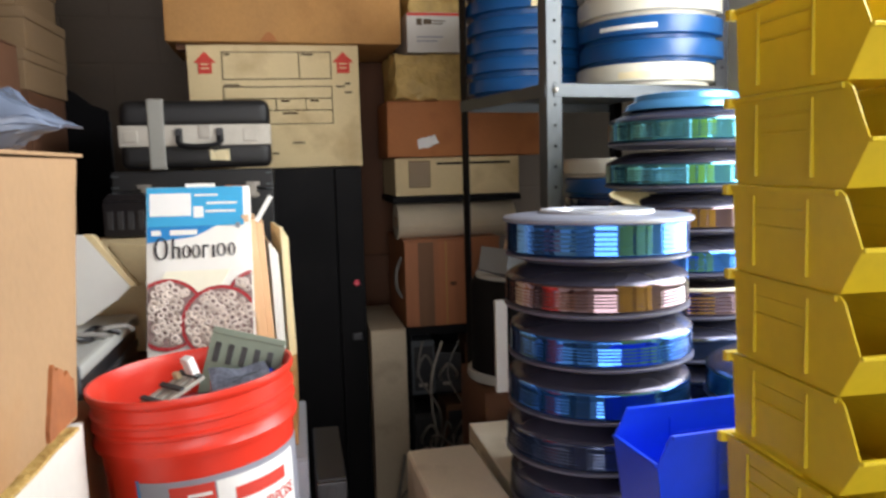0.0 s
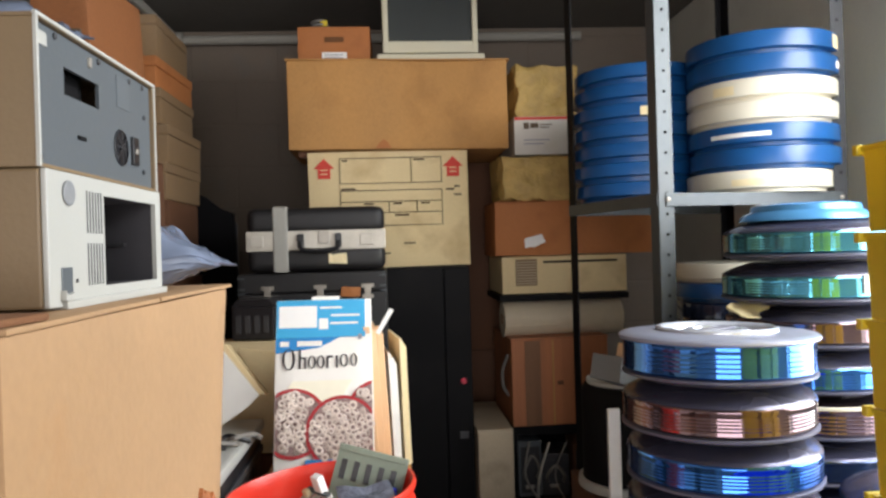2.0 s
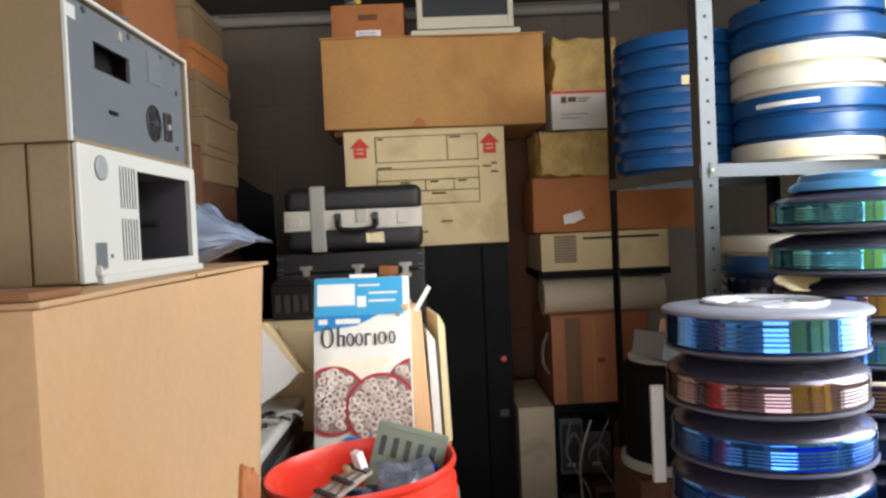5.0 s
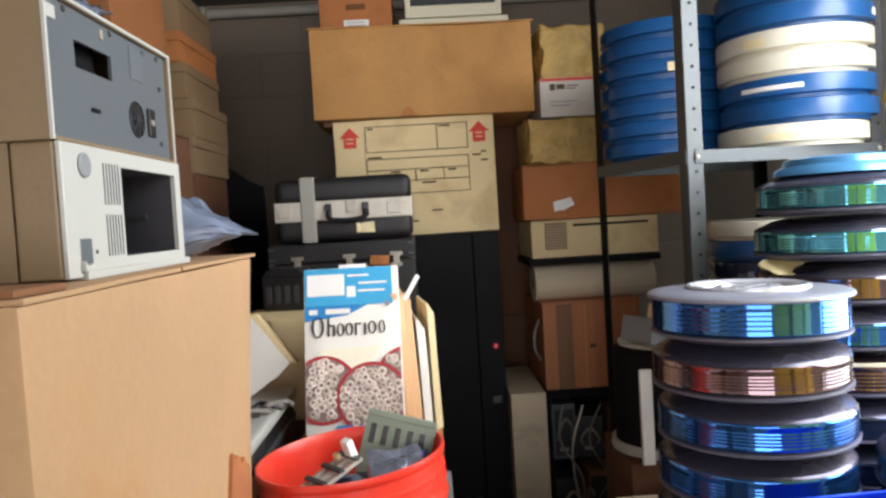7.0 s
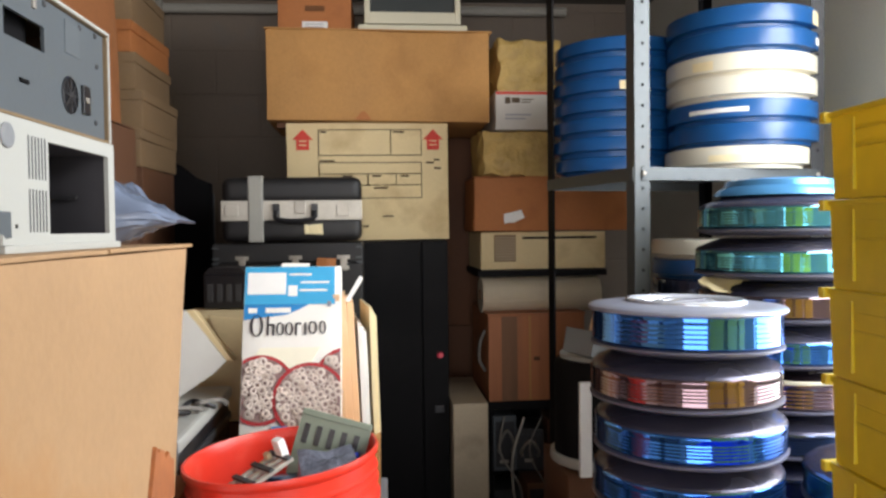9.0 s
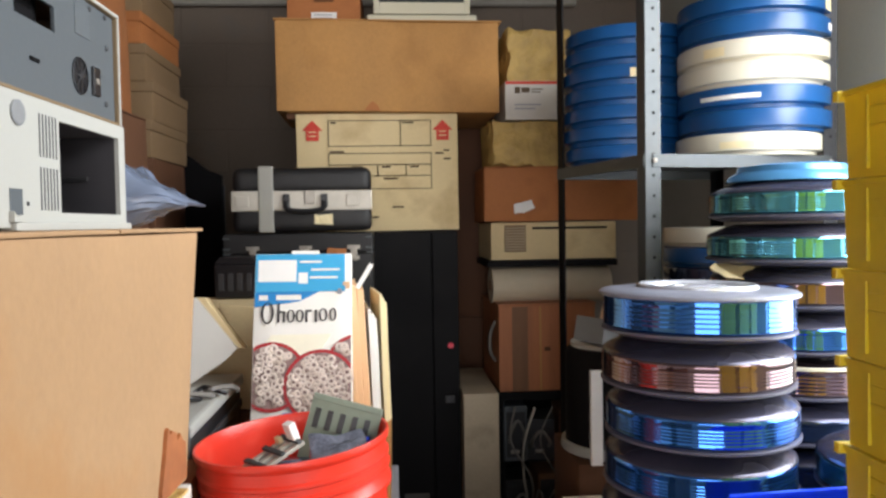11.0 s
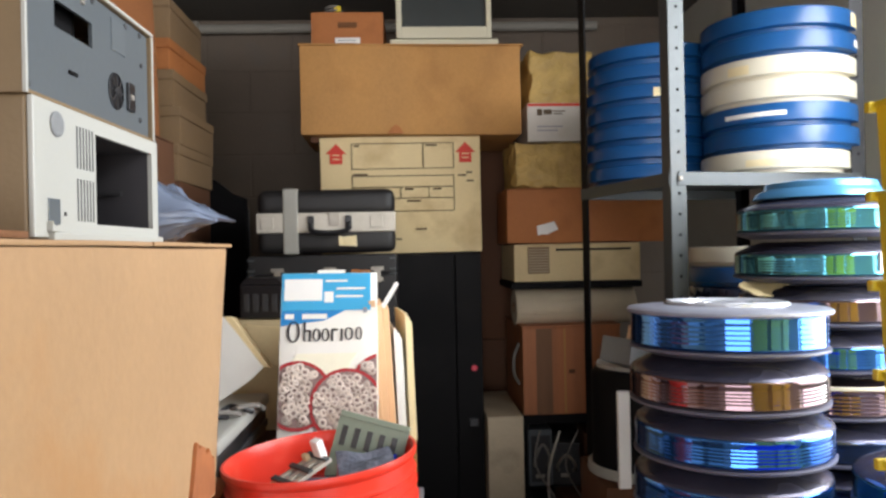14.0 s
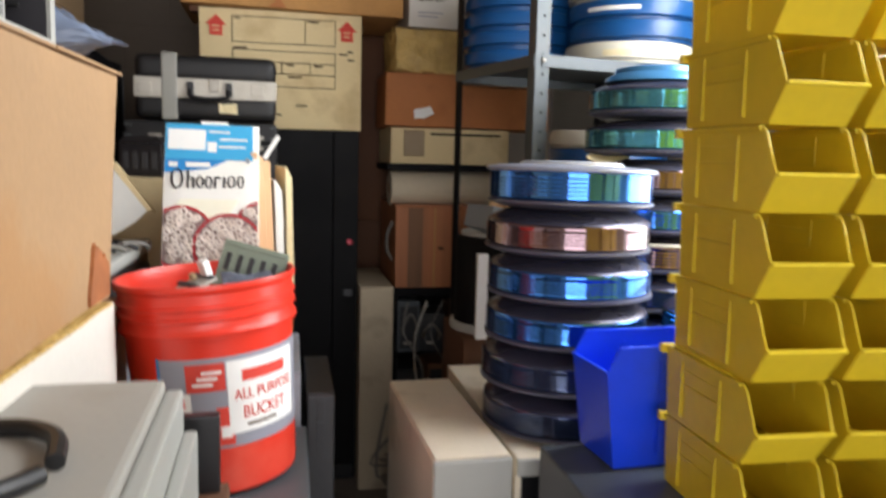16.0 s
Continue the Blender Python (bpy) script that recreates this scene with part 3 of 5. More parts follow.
def film_bag(at, rz, label):
    """Crumpled clear plastic bag with a pulled-out end."""
    bm = bmesh.new()
    bmesh.ops.create_icosphere(bm, subdivisions=4, radius=1)
    for v in bm.verts:
        p = v.co.copy()
        taper = 1 - 0.9 * max(0, p.x)
        v.co = Vector((p.x * (0.125 if p.x < 0 else 0.15), p.y * 0.10 * taper, p.z * 0.055 * taper - 0.016 * max(0, p.x)))
        n = noise.noise_vector(v.co * 18) * 0.014 * (0.3 + taper) + noise.noise_vector(v.co * 70) * 0.007
        v.co += n
        v.co.x = round(v.co.x * 160) / 160 * 0.5 + v.co.x * 0.5
        v.co.z = max(v.co.z, -0.042)
    t = thing("plastic_bag", at, label, "bag", rz)
    part("film", bm, "clear_bag", t, smooth=True)


film_bag((-0.062, 1.215, 1.391), -12, "crumpled bluish clear plastic bag lying on the carton")


def label_box():
    t = thing("white_box", (-0.17, 0.985, 0.80), "white box with yellowed torn tape along its top edge", "box", -2)
    part("body", dented(box(-0.234, 0.222, -0.215, 0.215, 0, 0.226, 0.004), 0.004), "white_box", t, smooth=True)
    part("tape_strip", dented(box(0.12, 0.226, -0.217, 0.18, 0.2265, 0.2305, 0.001), 0.0025, 20), "foam", t, "yellowed peeling tape")
    for i in range(3):
        part("print_bar", box(0.2240, 0.2270, -0.18 + i * 0.1, -0.12 + i * 0.1, 0.13 - i * 0.02, 0.138 - i * 0.02, 0), "ink_brown", t)


label_box()
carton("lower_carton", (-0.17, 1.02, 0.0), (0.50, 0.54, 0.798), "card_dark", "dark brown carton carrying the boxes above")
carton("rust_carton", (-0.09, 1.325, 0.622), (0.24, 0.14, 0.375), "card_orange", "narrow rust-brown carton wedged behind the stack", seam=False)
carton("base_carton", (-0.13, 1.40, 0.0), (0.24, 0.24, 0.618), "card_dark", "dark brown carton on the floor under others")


# ---- bucket with scrap ----
def bucket():
    t = thing("bucket", (0.189, 1.33, 0.719), "red plastic five gallon bucket with a grey and white paper label", "bucket", 0, ry=-4.0)
    t.scale = (0.905, 0.905, 0.882)
    H = 0.368
    prof = [(0.128, 0.0), (0.132, 0.004), (0.1335, 0.02), (0.1435, 0.272), (0.1440, 0.278), (0.1515, 0.280), (0.1525, 0.287), (0.1480, 0.294), (0.1475, 0.306),
            (0.1520, 0.309), (0.1520, 0.313), (0.1480, 0.316), (0.1480, 0.325), (0.1520, 0.328), (0.1520, 0.332), (0.1485, 0.335), (0.1485, 0.352), (0.1535, 0.356), (0.1550, 0.362),
            (0.1540, H), (0.1500, H), (0.1465, 0.360), (0.1455, 0.345), (0.1300, 0.02), (0.1280, 0.008)]
    part("shell", lathe(prof, 72), "red_plastic", t, smooth=True)

    def wrap(name, a0, a1, z0, z1, lift, mat, lab="", steps=24):
        bm = bmesh.new()
        def rr(z):
            return 0.1335 + (z - 0.02) / 0.242 * 0.010 + lift
        rows = []
        for z in (z0, z1):
            rows.append([bm.verts.new((rr(z) * math.sin(radians(a0 + (a1 - a0) * i / steps)), -rr(z) * math.cos(radians(a0 + (a1 - a0) * i / steps)), z)) for i in range(steps + 1)])
        for i in range(steps):
            bm.faces.new((rows[0][i], rows[0][i + 1], rows[1][i + 1], rows[1][i]))
        ret = bmesh.ops.extrude_face_region(bm, geom=list(bm.faces))
        for v in [g for g in ret["geom"] if isinstance(g, bmesh.types.BMVert)]:
            v.co.x *= 1 - 0.0006 / 0.14
            v.co.y *= 1 - 0.0006 / 0.14
        return part(name, bm, mat, t, lab, smooth=True)
    wrap("label", -30, 90, 0.085, 0.245, 0.0008, "label_grey", "grey paper label")
    wrap("label_edge", -32, -30, 0.085, 0.248, 0.0008, "cer_deep")
    wrap("logo_patch", -12, 13, 0.188, 0.236, 0.0016, "ink_red", "red square mark")
    for i in range(3):
        wrap("logo_bar", -8 + i * 3, 5 + i * 3, 0.198 + i * 0.010, 0.203 + i * 0.010, 0.0024, "label_white", steps=6)
    wrap("small_patch", -22, -10, 0.152, 0.186, 0.0016, "label_white", steps=8)
    wrap("small_patch_ink", -21, -14, 0.162, 0.178, 0.0024, "ink_red", steps=8)
    wrap("lower_patch", 6, 17, 0.090, 0.158, 0.0016, "ink_red", steps=8)
    wrap("lower_patch_ink", 8, 15, 0.104, 0.124, 0.0024, "label_white", steps=8)
    wrap("white_panel", 14, 72, 0.108, 0.236, 0.0018, "label_white", "white label panel")
    # hand-lettered words bent round the side
    for text, z, a, size in (("ALL PURPOSE", 0.175, 43, 0.026), ("BUCKET", 0.142, 41, 0.030)):
        me = words("lettering", text, size, Matrix(), "ink_red", t, squeeze=0.78)
        for v in me.data.vertices:
            ang = radians(a) + v.co.x * 0.78 / 0.14
            zz = z + v.co.y
            r = 0.1335 + (zz - 0.02) / 0.242 * 0.010 + 0.0028 + v.co.z * 0.3
            v.co = Vector((r * math.sin(ang), -r * math.cos(ang), zz))
        me.matrix_local = Matrix()
    wrap("lettering_bar", 24, 60, 0.198, 0.218, 0.0026, "ink_red", "red lettered name bar", 10)
    wrap("small_print", 26, 50, 0.118, 0.123, 0.0026, "ink_brown", steps=8)


bucket()


def scrap():
    t = thing("circuit_board", (0.232, 1.374, 1.030), "greenish slotted circuit board standing in the bucket", "electronics", -10, rx=-14, ry=14)
    part("board", box(-0.055, 0.055, -0.002, 0.002, -0.055, 0.05, 0.0006), "pcb", t)
    for i in range(5):
        part("slot", box(-0.046 + i * 0.0195, -0.037 + i * 0.0195, -0.0035, 0.0035, 0.0, 0.030, 0.0005), "black_plastic", t)
    part("edge_strip", box(-0.054, 0.054, -0.004, 0.004, 0.042, 0.051, 0.001), "pcb", t)
    t = thing("antistatic_bag", (0.20, 1.325, 0.972), "crinkled dark shiny bag of parts in the bucket", "bag", 10)
    bm = box(-0.055, 0.06, -0.045, 0.045, -0.012, 0.028, 0.006)
    part("film", dented(bm, 0.012, 26, 4), "pack_black", t, smooth=True)
    t = thing("antistatic_pouch", (0.232, 1.318, 1.022), "crinkled silver antistatic pouch in the bucket", "bag", 14, rx=24)
    part("film", dented(box(-0.04, 0.042, -0.03, 0.03, 0, 0.01, 0.003), 0.010, 30, 5), "antistatic", t, smooth=True)
    t = thing("blue_connector", (0.268, 1.345, 1.0), "small blue plastic connector among the scrap", "electronics", -10)
    part("body", box(-0.008, 0.008, -0.012, 0.012, -0.02, 0.03, 0.002), "bin_blue", t)
    t = thing("metal_bracket", (0.128, 1.292, 1.012), "slotted nickel bracket with white clips", "bracket", 42, ry=-20)
    for i in range(3):
        part("rail", box(-0.078, 0.062, -0.022 + i * 0.018, -0.014 + i * 0.018, 0, 0.006, 0.001), "silver_band", t)
    for x in (-0.072, -0.04, -0.008, 0.024, 0.055):
        part("cross_bar", box(x - 0.004, x + 0.004, -0.024, 0.026, 0.006, 0.010, 0.001), "steel", t)
    part("clip", box(0.052, 0.064, -0.012, 0.006, 0.006, 0.034, 0.002), "label_white", t)
    part("clip", box(0.040, 0.048, 0.008, 0.02, 0.006, 0.016, 0.002), "label_cream", t)
    t = thing("scrap_fill", (0.17, 1.33, 0.915), "dark heap of small electronic scrap filling the bucket", "electronics", kind="stuff")
    bm = bmesh.new()
    for i in range(70):
        a, r = random.random() * 6.28, 0.10 * math.sqrt(random.random())
        s = random.uniform(0.008, 0.025)
        add_box(bm, -s, s, -s * 0.6, s * 0.6, -s * 0.3, s * 0.3, 0, pose(r * math.cos(a), r * math.sin(a), random.uniform(-0.02, 0.06), random.uniform(-40, 40), random.uniform(-40, 40), random.uniform(0, 180)))
    part("pieces", bm, "steel_dark", t)
    part("heap", dented(lathe([(0.110, -0.06), (0.117, 0.0), (0.08, 0.03), (0.01, 0.045)], 24), 0.006, 20, 1), "black_plastic", t, smooth=True)


scrap()


def tower(name, at, size, mat, label, rz=0.0):
    """A plain metal computer cabinet: body, front bezel, bay doors."""
    w, d, h = size
    t = thing(name, at, label, "computer", rz)
    part("body", box(-w / 2, w / 2, -d / 2 + 0.012, d / 2, 0, h, 0.004), mat, t)
    part("front_bezel", box(-w / 2, w / 2, -d / 2, -d / 2 + 0.0115, 0.002, h - 0.002, 0.004), mat, t)
    for i in range(3):
        part("bay_cover", box(-w / 2 + 0.02, w / 2 - 0.02, -d / 2 - 0.002, -d / 2 + 0.004, h - 0.05 - i * 0.045, h - 0.012 - i * 0.045, 0.001), mat, t)
    return t


tower("grey_tower", (0.19, 1.34, 0.0), (0.28, 0.34, 0.716), "panel_grey", "grey metal cabinet under the bucket")
tower("pale_tower", (0.135, 1.755, 0.0), (0.37, 0.36, 0.80), "pale_grey", "pale grey metal cabinet standing on the floor")
tower("dark_tower", (0.36, 1.72, 0.0), (0.055, 0.30, 0.757), "steel_dark", "dark grey narrow metal cabinet on the floor")
carton("flat_carton", (0.160, 1.80, 0.802), (0.29, 0.30, 0.143), "card", "flat brown carton carrying the cereal box")


# ---- cereal box and folders ----
def cereal_box():
    w, d, h = 0.188, 0.055, 0.345
    t = thing("cereal_box", (0.141, 1.632, 0.966), "white and blue cereal box printed with bowls of oat rings", "cereal box", 2, rx=-19, ry=0.6)
    part("body", dented(box(-w / 2, w / 2, 0, d, -0.02, h, 0.0025), 0.0016, 6, 4), "cer_white", t, smooth=True)
    part("blue_top", box(-w / 2 + 0.001, w / 2 - 0.013, -0.0022, 0.001, h - 0.078, h - 0.002, 0.0004), "cer_blue", t, "light blue printed top band")
    part("wave_band", prism([(-w / 2 + 0.001, h - 0.108), (-0.010, h - 0.098), (0.012, h - 0.088), (0.03, h - 0.0785), (-w / 2 + 0.001, h - 0.0785)], -0.0023, 0.001), "cer_deep", t)
    part("notice_panel", box(-w / 2 + 0.006, -0.014, -0.0028, 0.0, h - 0.058, h - 0.014, 0.0003), "label_white", t)
    part("small_stamp", box(-0.010, 0.008, -0.0028, 0.0, h - 0.062, h - 0.040, 0.0003), "label_white", t)
    for i, (a, b) in enumerate(((-0.008, 0.035), (0.014, 0.07), (0.012, 0.066))):
        part("print_line", box(a, b, -0.0028, 0.0, h - 0.020 - i * 0.016, h - 0.016 - i * 0.016, 0), "cer_white", t)
    for a, b in ((-0.085, -0.068), (-0.052, -0.004)):
        part("print_line", box(a, b, -0.0028, 0.0, h - 0.095, h - 0.085, 0), "cer_white", t)
    part("yellow_glow", prism([(-0.085, 0.142), (0.03, 0.142), (0.055, 0.182), (-0.06, 0.182)], -0.0020, 0.001), "cer_yellow", t)
    # wordmark as plain dark ovals and bars
    def oval(cx, cz, rx, rz, thick, gap0=0, gap1=0):
        bm = bmesh.new()
        seg = 28
        vs = []
        for i in range(seg + 1):
            a = radians(gap0) + (2 * math.pi - radians(gap1)) * i / seg
            k = thick * (0.45 + 0.55 * abs(math.cos(a)))
            vs.append([bm.verts.new((cx + (rx + q) * math.cos(a), y, cz + (rz + q) * math.sin(a))) for q, y in ((0, -0.0026), (-k, -0.0026), (-k, 0), (0, 0))])
        for a, b in zip(vs, vs[1:]):
            for q in range(4):
                bm.faces.new((a[q], a[(q + 1) % 4], b[(q + 1) % 4], b[q]))
        part("mark_oval", bm, "cer_ink", t)
    zz = 0.206
    oval(-0.068, zz + 0.019, 0.0125, 0.021, 0.0045)
    for x, ht in ((-0.049, 0.038), (-0.0385, 0.022), (0.0045, 0.024), (0.0225, 0.024)):
        part("mark_bar", box(x, x + 0.0042, -0.0026, 0.0, zz, zz + ht, 0.0008), "cer_ink", t)
    part("mark_bar", box(-0.046, -0.037, -0.0026, 0.0, zz + 0.019, zz + 0.0225, 0.0008), "cer_ink", t)
    for cx in (-0.0235, -0.0065):
        oval(cx, zz + 0.0125, 0.0078, 0.0125, 0.0036)
    part("mark_bar", box(0.008, 0.017, -0.0026, 0.0, zz + 0.0205, zz + 0.0245, 0.0008), "cer_ink", t)
    oval(0.0385, zz + 0.014, 0.0085, 0.0125, 0.0038)
    oval(0.0575, zz + 0.0145, 0.0068, 0.0125, 0.0034)
    part("corner_mark", box(0.066, 0.074, -0.0026, 0.0, 0.262, 0.272, 0.0006), "label_grey", t)

    def disc(cx, cz, r0, r1, mat, name, y, zlo=0.004):
        bm = bmesh.new()
        seg = 40
        pts = []
        for i in range(seg):
            a0, a1 = 2 * math.pi * i / seg, 2 * math.pi * (i + 1) / seg
            quad = [(cx + r * math.cos(a), cz + r * math.sin(a)) for r, a in ((r0, a0), (r1, a0), (r1, a1), (r0, a1))]
            quad = [(max(-w / 2 + 0.002, min(w / 2 - 0.002, px)), max(zlo, pz)) for px, pz in quad]
            vs = [bm.verts.new((px, y, pz)) for px, pz in quad]
            try:
                bm.faces.new(vs)
            except ValueError:
                pass
        bmesh.ops.remove_doubles(bm, verts=bm.verts, dist=1e-5)
        return part(name, bm, mat, t)
    for cx, cz, r in ((-0.058, 0.102, 0.066), (0.105, 0.118, 0.062), (0.035, 0.082, 0.070)):
        lift = -0.0026 - 0.0008 * (cx > 0) - 0.0008 * (cx == 0.035)
        disc(cx, cz, 0.0005, r, "cer_shade", "bowl_print", lift)
        disc(cx, cz, r - 0.006, r, "cer_red", "bowl_rim_print", lift - 0.0003)
    # oat rings, one shared mesh
    bm = bmesh.new()
    seg, tubes = 10, 5
    rings = []
    for i in range(seg):
        a = 2 * math.pi * i / seg
        rings.append([bm.verts.new(((0.0052 + 0.0024 * math.cos(2 * math.pi * k / tubes)) * math.cos(a), 0.0006 * math.sin(2 * math.pi * k / tubes), (0.0052 + 0.0024 * math.cos(2 * math.pi * k / tubes)) * math.sin(a))) for k in range(tubes)])
    for i in range(seg):
        for k in range(tubes):
            bm.faces.new((rings[i][k], rings[(i + 1) % seg][k], rings[(i + 1) % seg][(k + 1) % tubes], rings[i][(k + 1) % tubes]))
    first = part("oat_ring", bm, "cer_oat", t, smooth=True)
    first.matrix_local = pose(0.03, -0.005, 0.05)
    rnd = random.Random(4)
    for cx, cz, r in ((-0.058, 0.102, 0.056), (0.035, 0.082, 0.060), (0.105, 0.118, 0.054)):
        for i in range(-7, 8):
            for j in range(-7, 8):
                px, pz = cx + (i + 0.5 * (j % 2)) * 0.0118 + rnd.uniform(-0.0042, 0.0042), cz + j * 0.0105 + rnd.uniform(-0.0042, 0.0042)
                if math.hypot(px - cx, pz - cz) < r and abs(px) < w / 2 - 0.006 and 0.01 < pz and not (cx != 0.035 and math.hypot(px - 0.035, pz - 0.082) < 0.074):
                    shared("oat_ring", first.data, t, pose(px, -0.0046 - rnd.random() * 0.0006, pz, rnd.uniform(-14, 14), rnd.uniform(0, 90), rnd.uniform(-14, 14)) @ Matrix.Scale(rnd.uniform(0.8, 1.25), 4))
    part("bottom_strip", box(-0.035, 0.045, -0.0048, 0.0, 0.006, 0.034, 0.0004), "cer_deep", t)
    part("tuck_flap", box(-0.025, 0.03, 0.006, 0.010, h - 0.002, h + 0.008, 0.001), "cer_white", t)


cereal_box()


def folders():
    specs = (("manila_folder", 0.243, 1.825, 0.945, 0.040, 0.20, 0.292, "manila", "tan cardboard folder standing behind the cereal box", 4, -2.5),
             ("white_folder", 0.272, 1.835, 0.945, 0.018, 0.18, 0.232, "paper", "white paper folder standing on edge", 6, -2),
             ("cream_folder", 0.290, 1.85, 0.945, 0.016, 0.18, 0.262, "label_cream", "cream paper folder standing on edge", 8, -1.5))
    for name, x, y, z, w, d, h, mat, label, rz, ry in specs:
        t = thing(name, (x, y, z), label, "folder", rz, "folders behind the cereal box", ry=ry)
        for k in range(3):
            part("sheet", dented(box(-w / 2 + k * w / 3, -w / 2 + (k + 1) * w / 3 - 0.0002, -d / 2 + 0.008 * k, d / 2, 0, h - 0.010 * k, 0.0008), 0.0012, 8, 2), mat, t)
    t = thing("paper_tab", (0.245, 1.70, 1.225), "small white paper strip sticking out at an angle", "paper", 10, ry=32)
    part("strip", box(-0.003, 0.006, -0.001, 0.001, 0, 0.055, 0.0004), "paper", t)


folders()


# ---- middle left clutter ----
beige = carton("beige_carton", (-0.03, 2.10, 0.93), (0.28, 0.26, 0.235), "cream", "beige carton with a raised open flap", bulge=0.005)
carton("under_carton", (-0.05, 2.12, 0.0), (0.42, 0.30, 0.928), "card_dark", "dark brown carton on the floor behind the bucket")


def tilted_panel():
    t = thing("plastic_sheet", (0, 1.70, 1.047), "bent white plastic sheet leaning on the printer and cartons", "sheet", 0, rx=-8)
    part("sheet", prism([(-0.16, 0.0), (-0.075, 0.0), (-0.012, 0.042), (0.012, 0.066), (-0.066, 0.165), (-0.16, 0.175)], 0, 0.004), "paper", t)
    part("folded_edge", prism([(-0.066, 0.166), (-0.052, 0.166), (0.024, 0.066), (0.0135, 0.066)], 0.001, 0.045), "cream", t)
    part("open_flap", prism([(-0.05, 0.245), (0.075, 0.225), (0.09, 0.17), (0.0, 0.14)], -0.136, -0.132), "cream", beige, "raised open flap")


tilted_panel()


def printer():
    t = thing("printer", (-0.128, 1.62, 0.90), "white printer with a dark side and loose cables on top", "printer", 0)
    part("body", box(-0.125, 0.122, -0.20, 0.20, 0.0, 0.118, 0.006), "black_plastic", t)
    part("top_cover", box(-0.13, 0.128, -0.212, 0.205, 0.1185, 0.142, 0.007), "bezel_white", t)
    part("front_lip", box(-0.13, 0.128, -0.224, -0.2125, 0.09, 0.142, 0.004), "panel_grey", t)
    part("side_rail", box(0.1225, 0.127, -0.19, 0.19, 0.078, 0.092, 0.001), "steel_dark", t)
    for i in range(5):
        part("side_slot", box(0.1215, 0.1235, -0.16 + i * 0.065, -0.12 + i * 0.065, 0.03, 0.066, 0.0005), "steel_dark", t)
    for k in range(4):
        c = thing("cable", (-0.085 + 0.018 * k, 1.55 + 0.02 * k, 1.0465), "short tangled cable lying on the printer", "cable")
        pts = [(0.0, 0, 0.0), (0.02, 0.02 * (-1) ** k, 0.012), (0.045, -0.01 + 0.01 * k, 0.008), (0.06, 0.02, 0.0)]
        part("cord", tube(pts, 0.0045, 7), "cable_grey" if k % 2 else "cable_black", c, smooth=True)


printer()
carton("printer_carton", (-0.135, 1.74, 0.0), (0.15, 0.36, 0.898), "card_dark", "dark brown carton under the printer", seam=False)


def small_crate():
    t = thing("black_crate", (-0.075, 2.21, 1.168), "small black plastic power unit with slots", "electronics", -6)
    part("body", box(-0.055, 0.055, -0.05, 0.05, 0, 0.085, 0.004), "black_plastic", t)
    part("lid", prism([(-0.055, 0.086), (0.055, 0.086), (0.04, 0.103), (-0.04, 0.103)], -0.048, 0.048), "black_plastic", t)
    for i in range(4):
        part("slot", box(-0.045 + i * 0.024, -0.031 + i * 0.024, -0.0515, -0.049, 0.018, 0.062, 0.001), "steel_dark", t)


small_crate()


# ---- suitcases and cabinet ----
def suitcase():
    w, d, h = 0.412, 0.28, 0.192
    t = thing("suitcase", (0.046, 2.64, 1.330), "black hard-shell suitcase with a pale band and taped end", "suitcase", 1.5)
    part("lower_shell", box(-w / 2, w / 2, -d / 2, d / 2, 0.0, 0.075, 0.028, seg=4), "black_vinyl", t, smooth=True)
    part("upper_shell", box(-w / 2, w / 2, -d / 2, d / 2, 0.112, h, 0.032, seg=5), "black_vinyl", t, smooth=True)
    part("band", box(-w / 2 - 0.001, w / 2 + 0.001, -d / 2 - 0.001, d / 2 + 0.001, 0.062, 0.122, 0.004), "silver_band", t, "pale aluminium band")
    part("tape_wrap", box(-0.128, -0.083, -d / 2 - 0.005, d / 2 + 0.004, -0.002, h + 0.003, 0.006), "tape_grey", t, "grey tape strap")
    part("lock_plate", box(0.008, 0.04, -d / 2 - 0.006, -d / 2, 0.082, 0.122, 0.002), "chrome", t)
    for x in (-0.045, 0.066):
        part("handle_mount", box(x - 0.010, x + 0.010, -d / 2 - 0.012, -d / 2, 0.070, 0.112, 0.003), "black_plastic", t)
        part("latch", box(x - 0.016, x - 0.011, -d / 2 - 0.005, -d / 2, 0.092, 0.108, 0.001), "chrome", t)
    part("handle", tube([(-0.045, -d / 2 - 0.012, 0.088), (-0.040, -d / 2 - 0.024, 0.066), (0.01, -d / 2 - 0.026, 0.060), (0.06, -d / 2 - 0.024, 0.066), (0.066, -d / 2 - 0.012, 0.088)], 0.0075, 8), "black_plastic", t, smooth=True)
    for x in (-0.175, 0.15):
        part("side_latch", box(x - 0.02, x + 0.02, -d / 2 - 0.004, -d / 2, 0.074, 0.108, 0.003), "silver_band", t)
    part("paper_tag", dented(box(0.035, 0.088, -d / 2 - 0.004, -d / 2 - 0.001, 0.018, 0.052, 0.001), 0.006, 30, 3), "label_cream", t, "torn yellow paper tag")


suitcase()


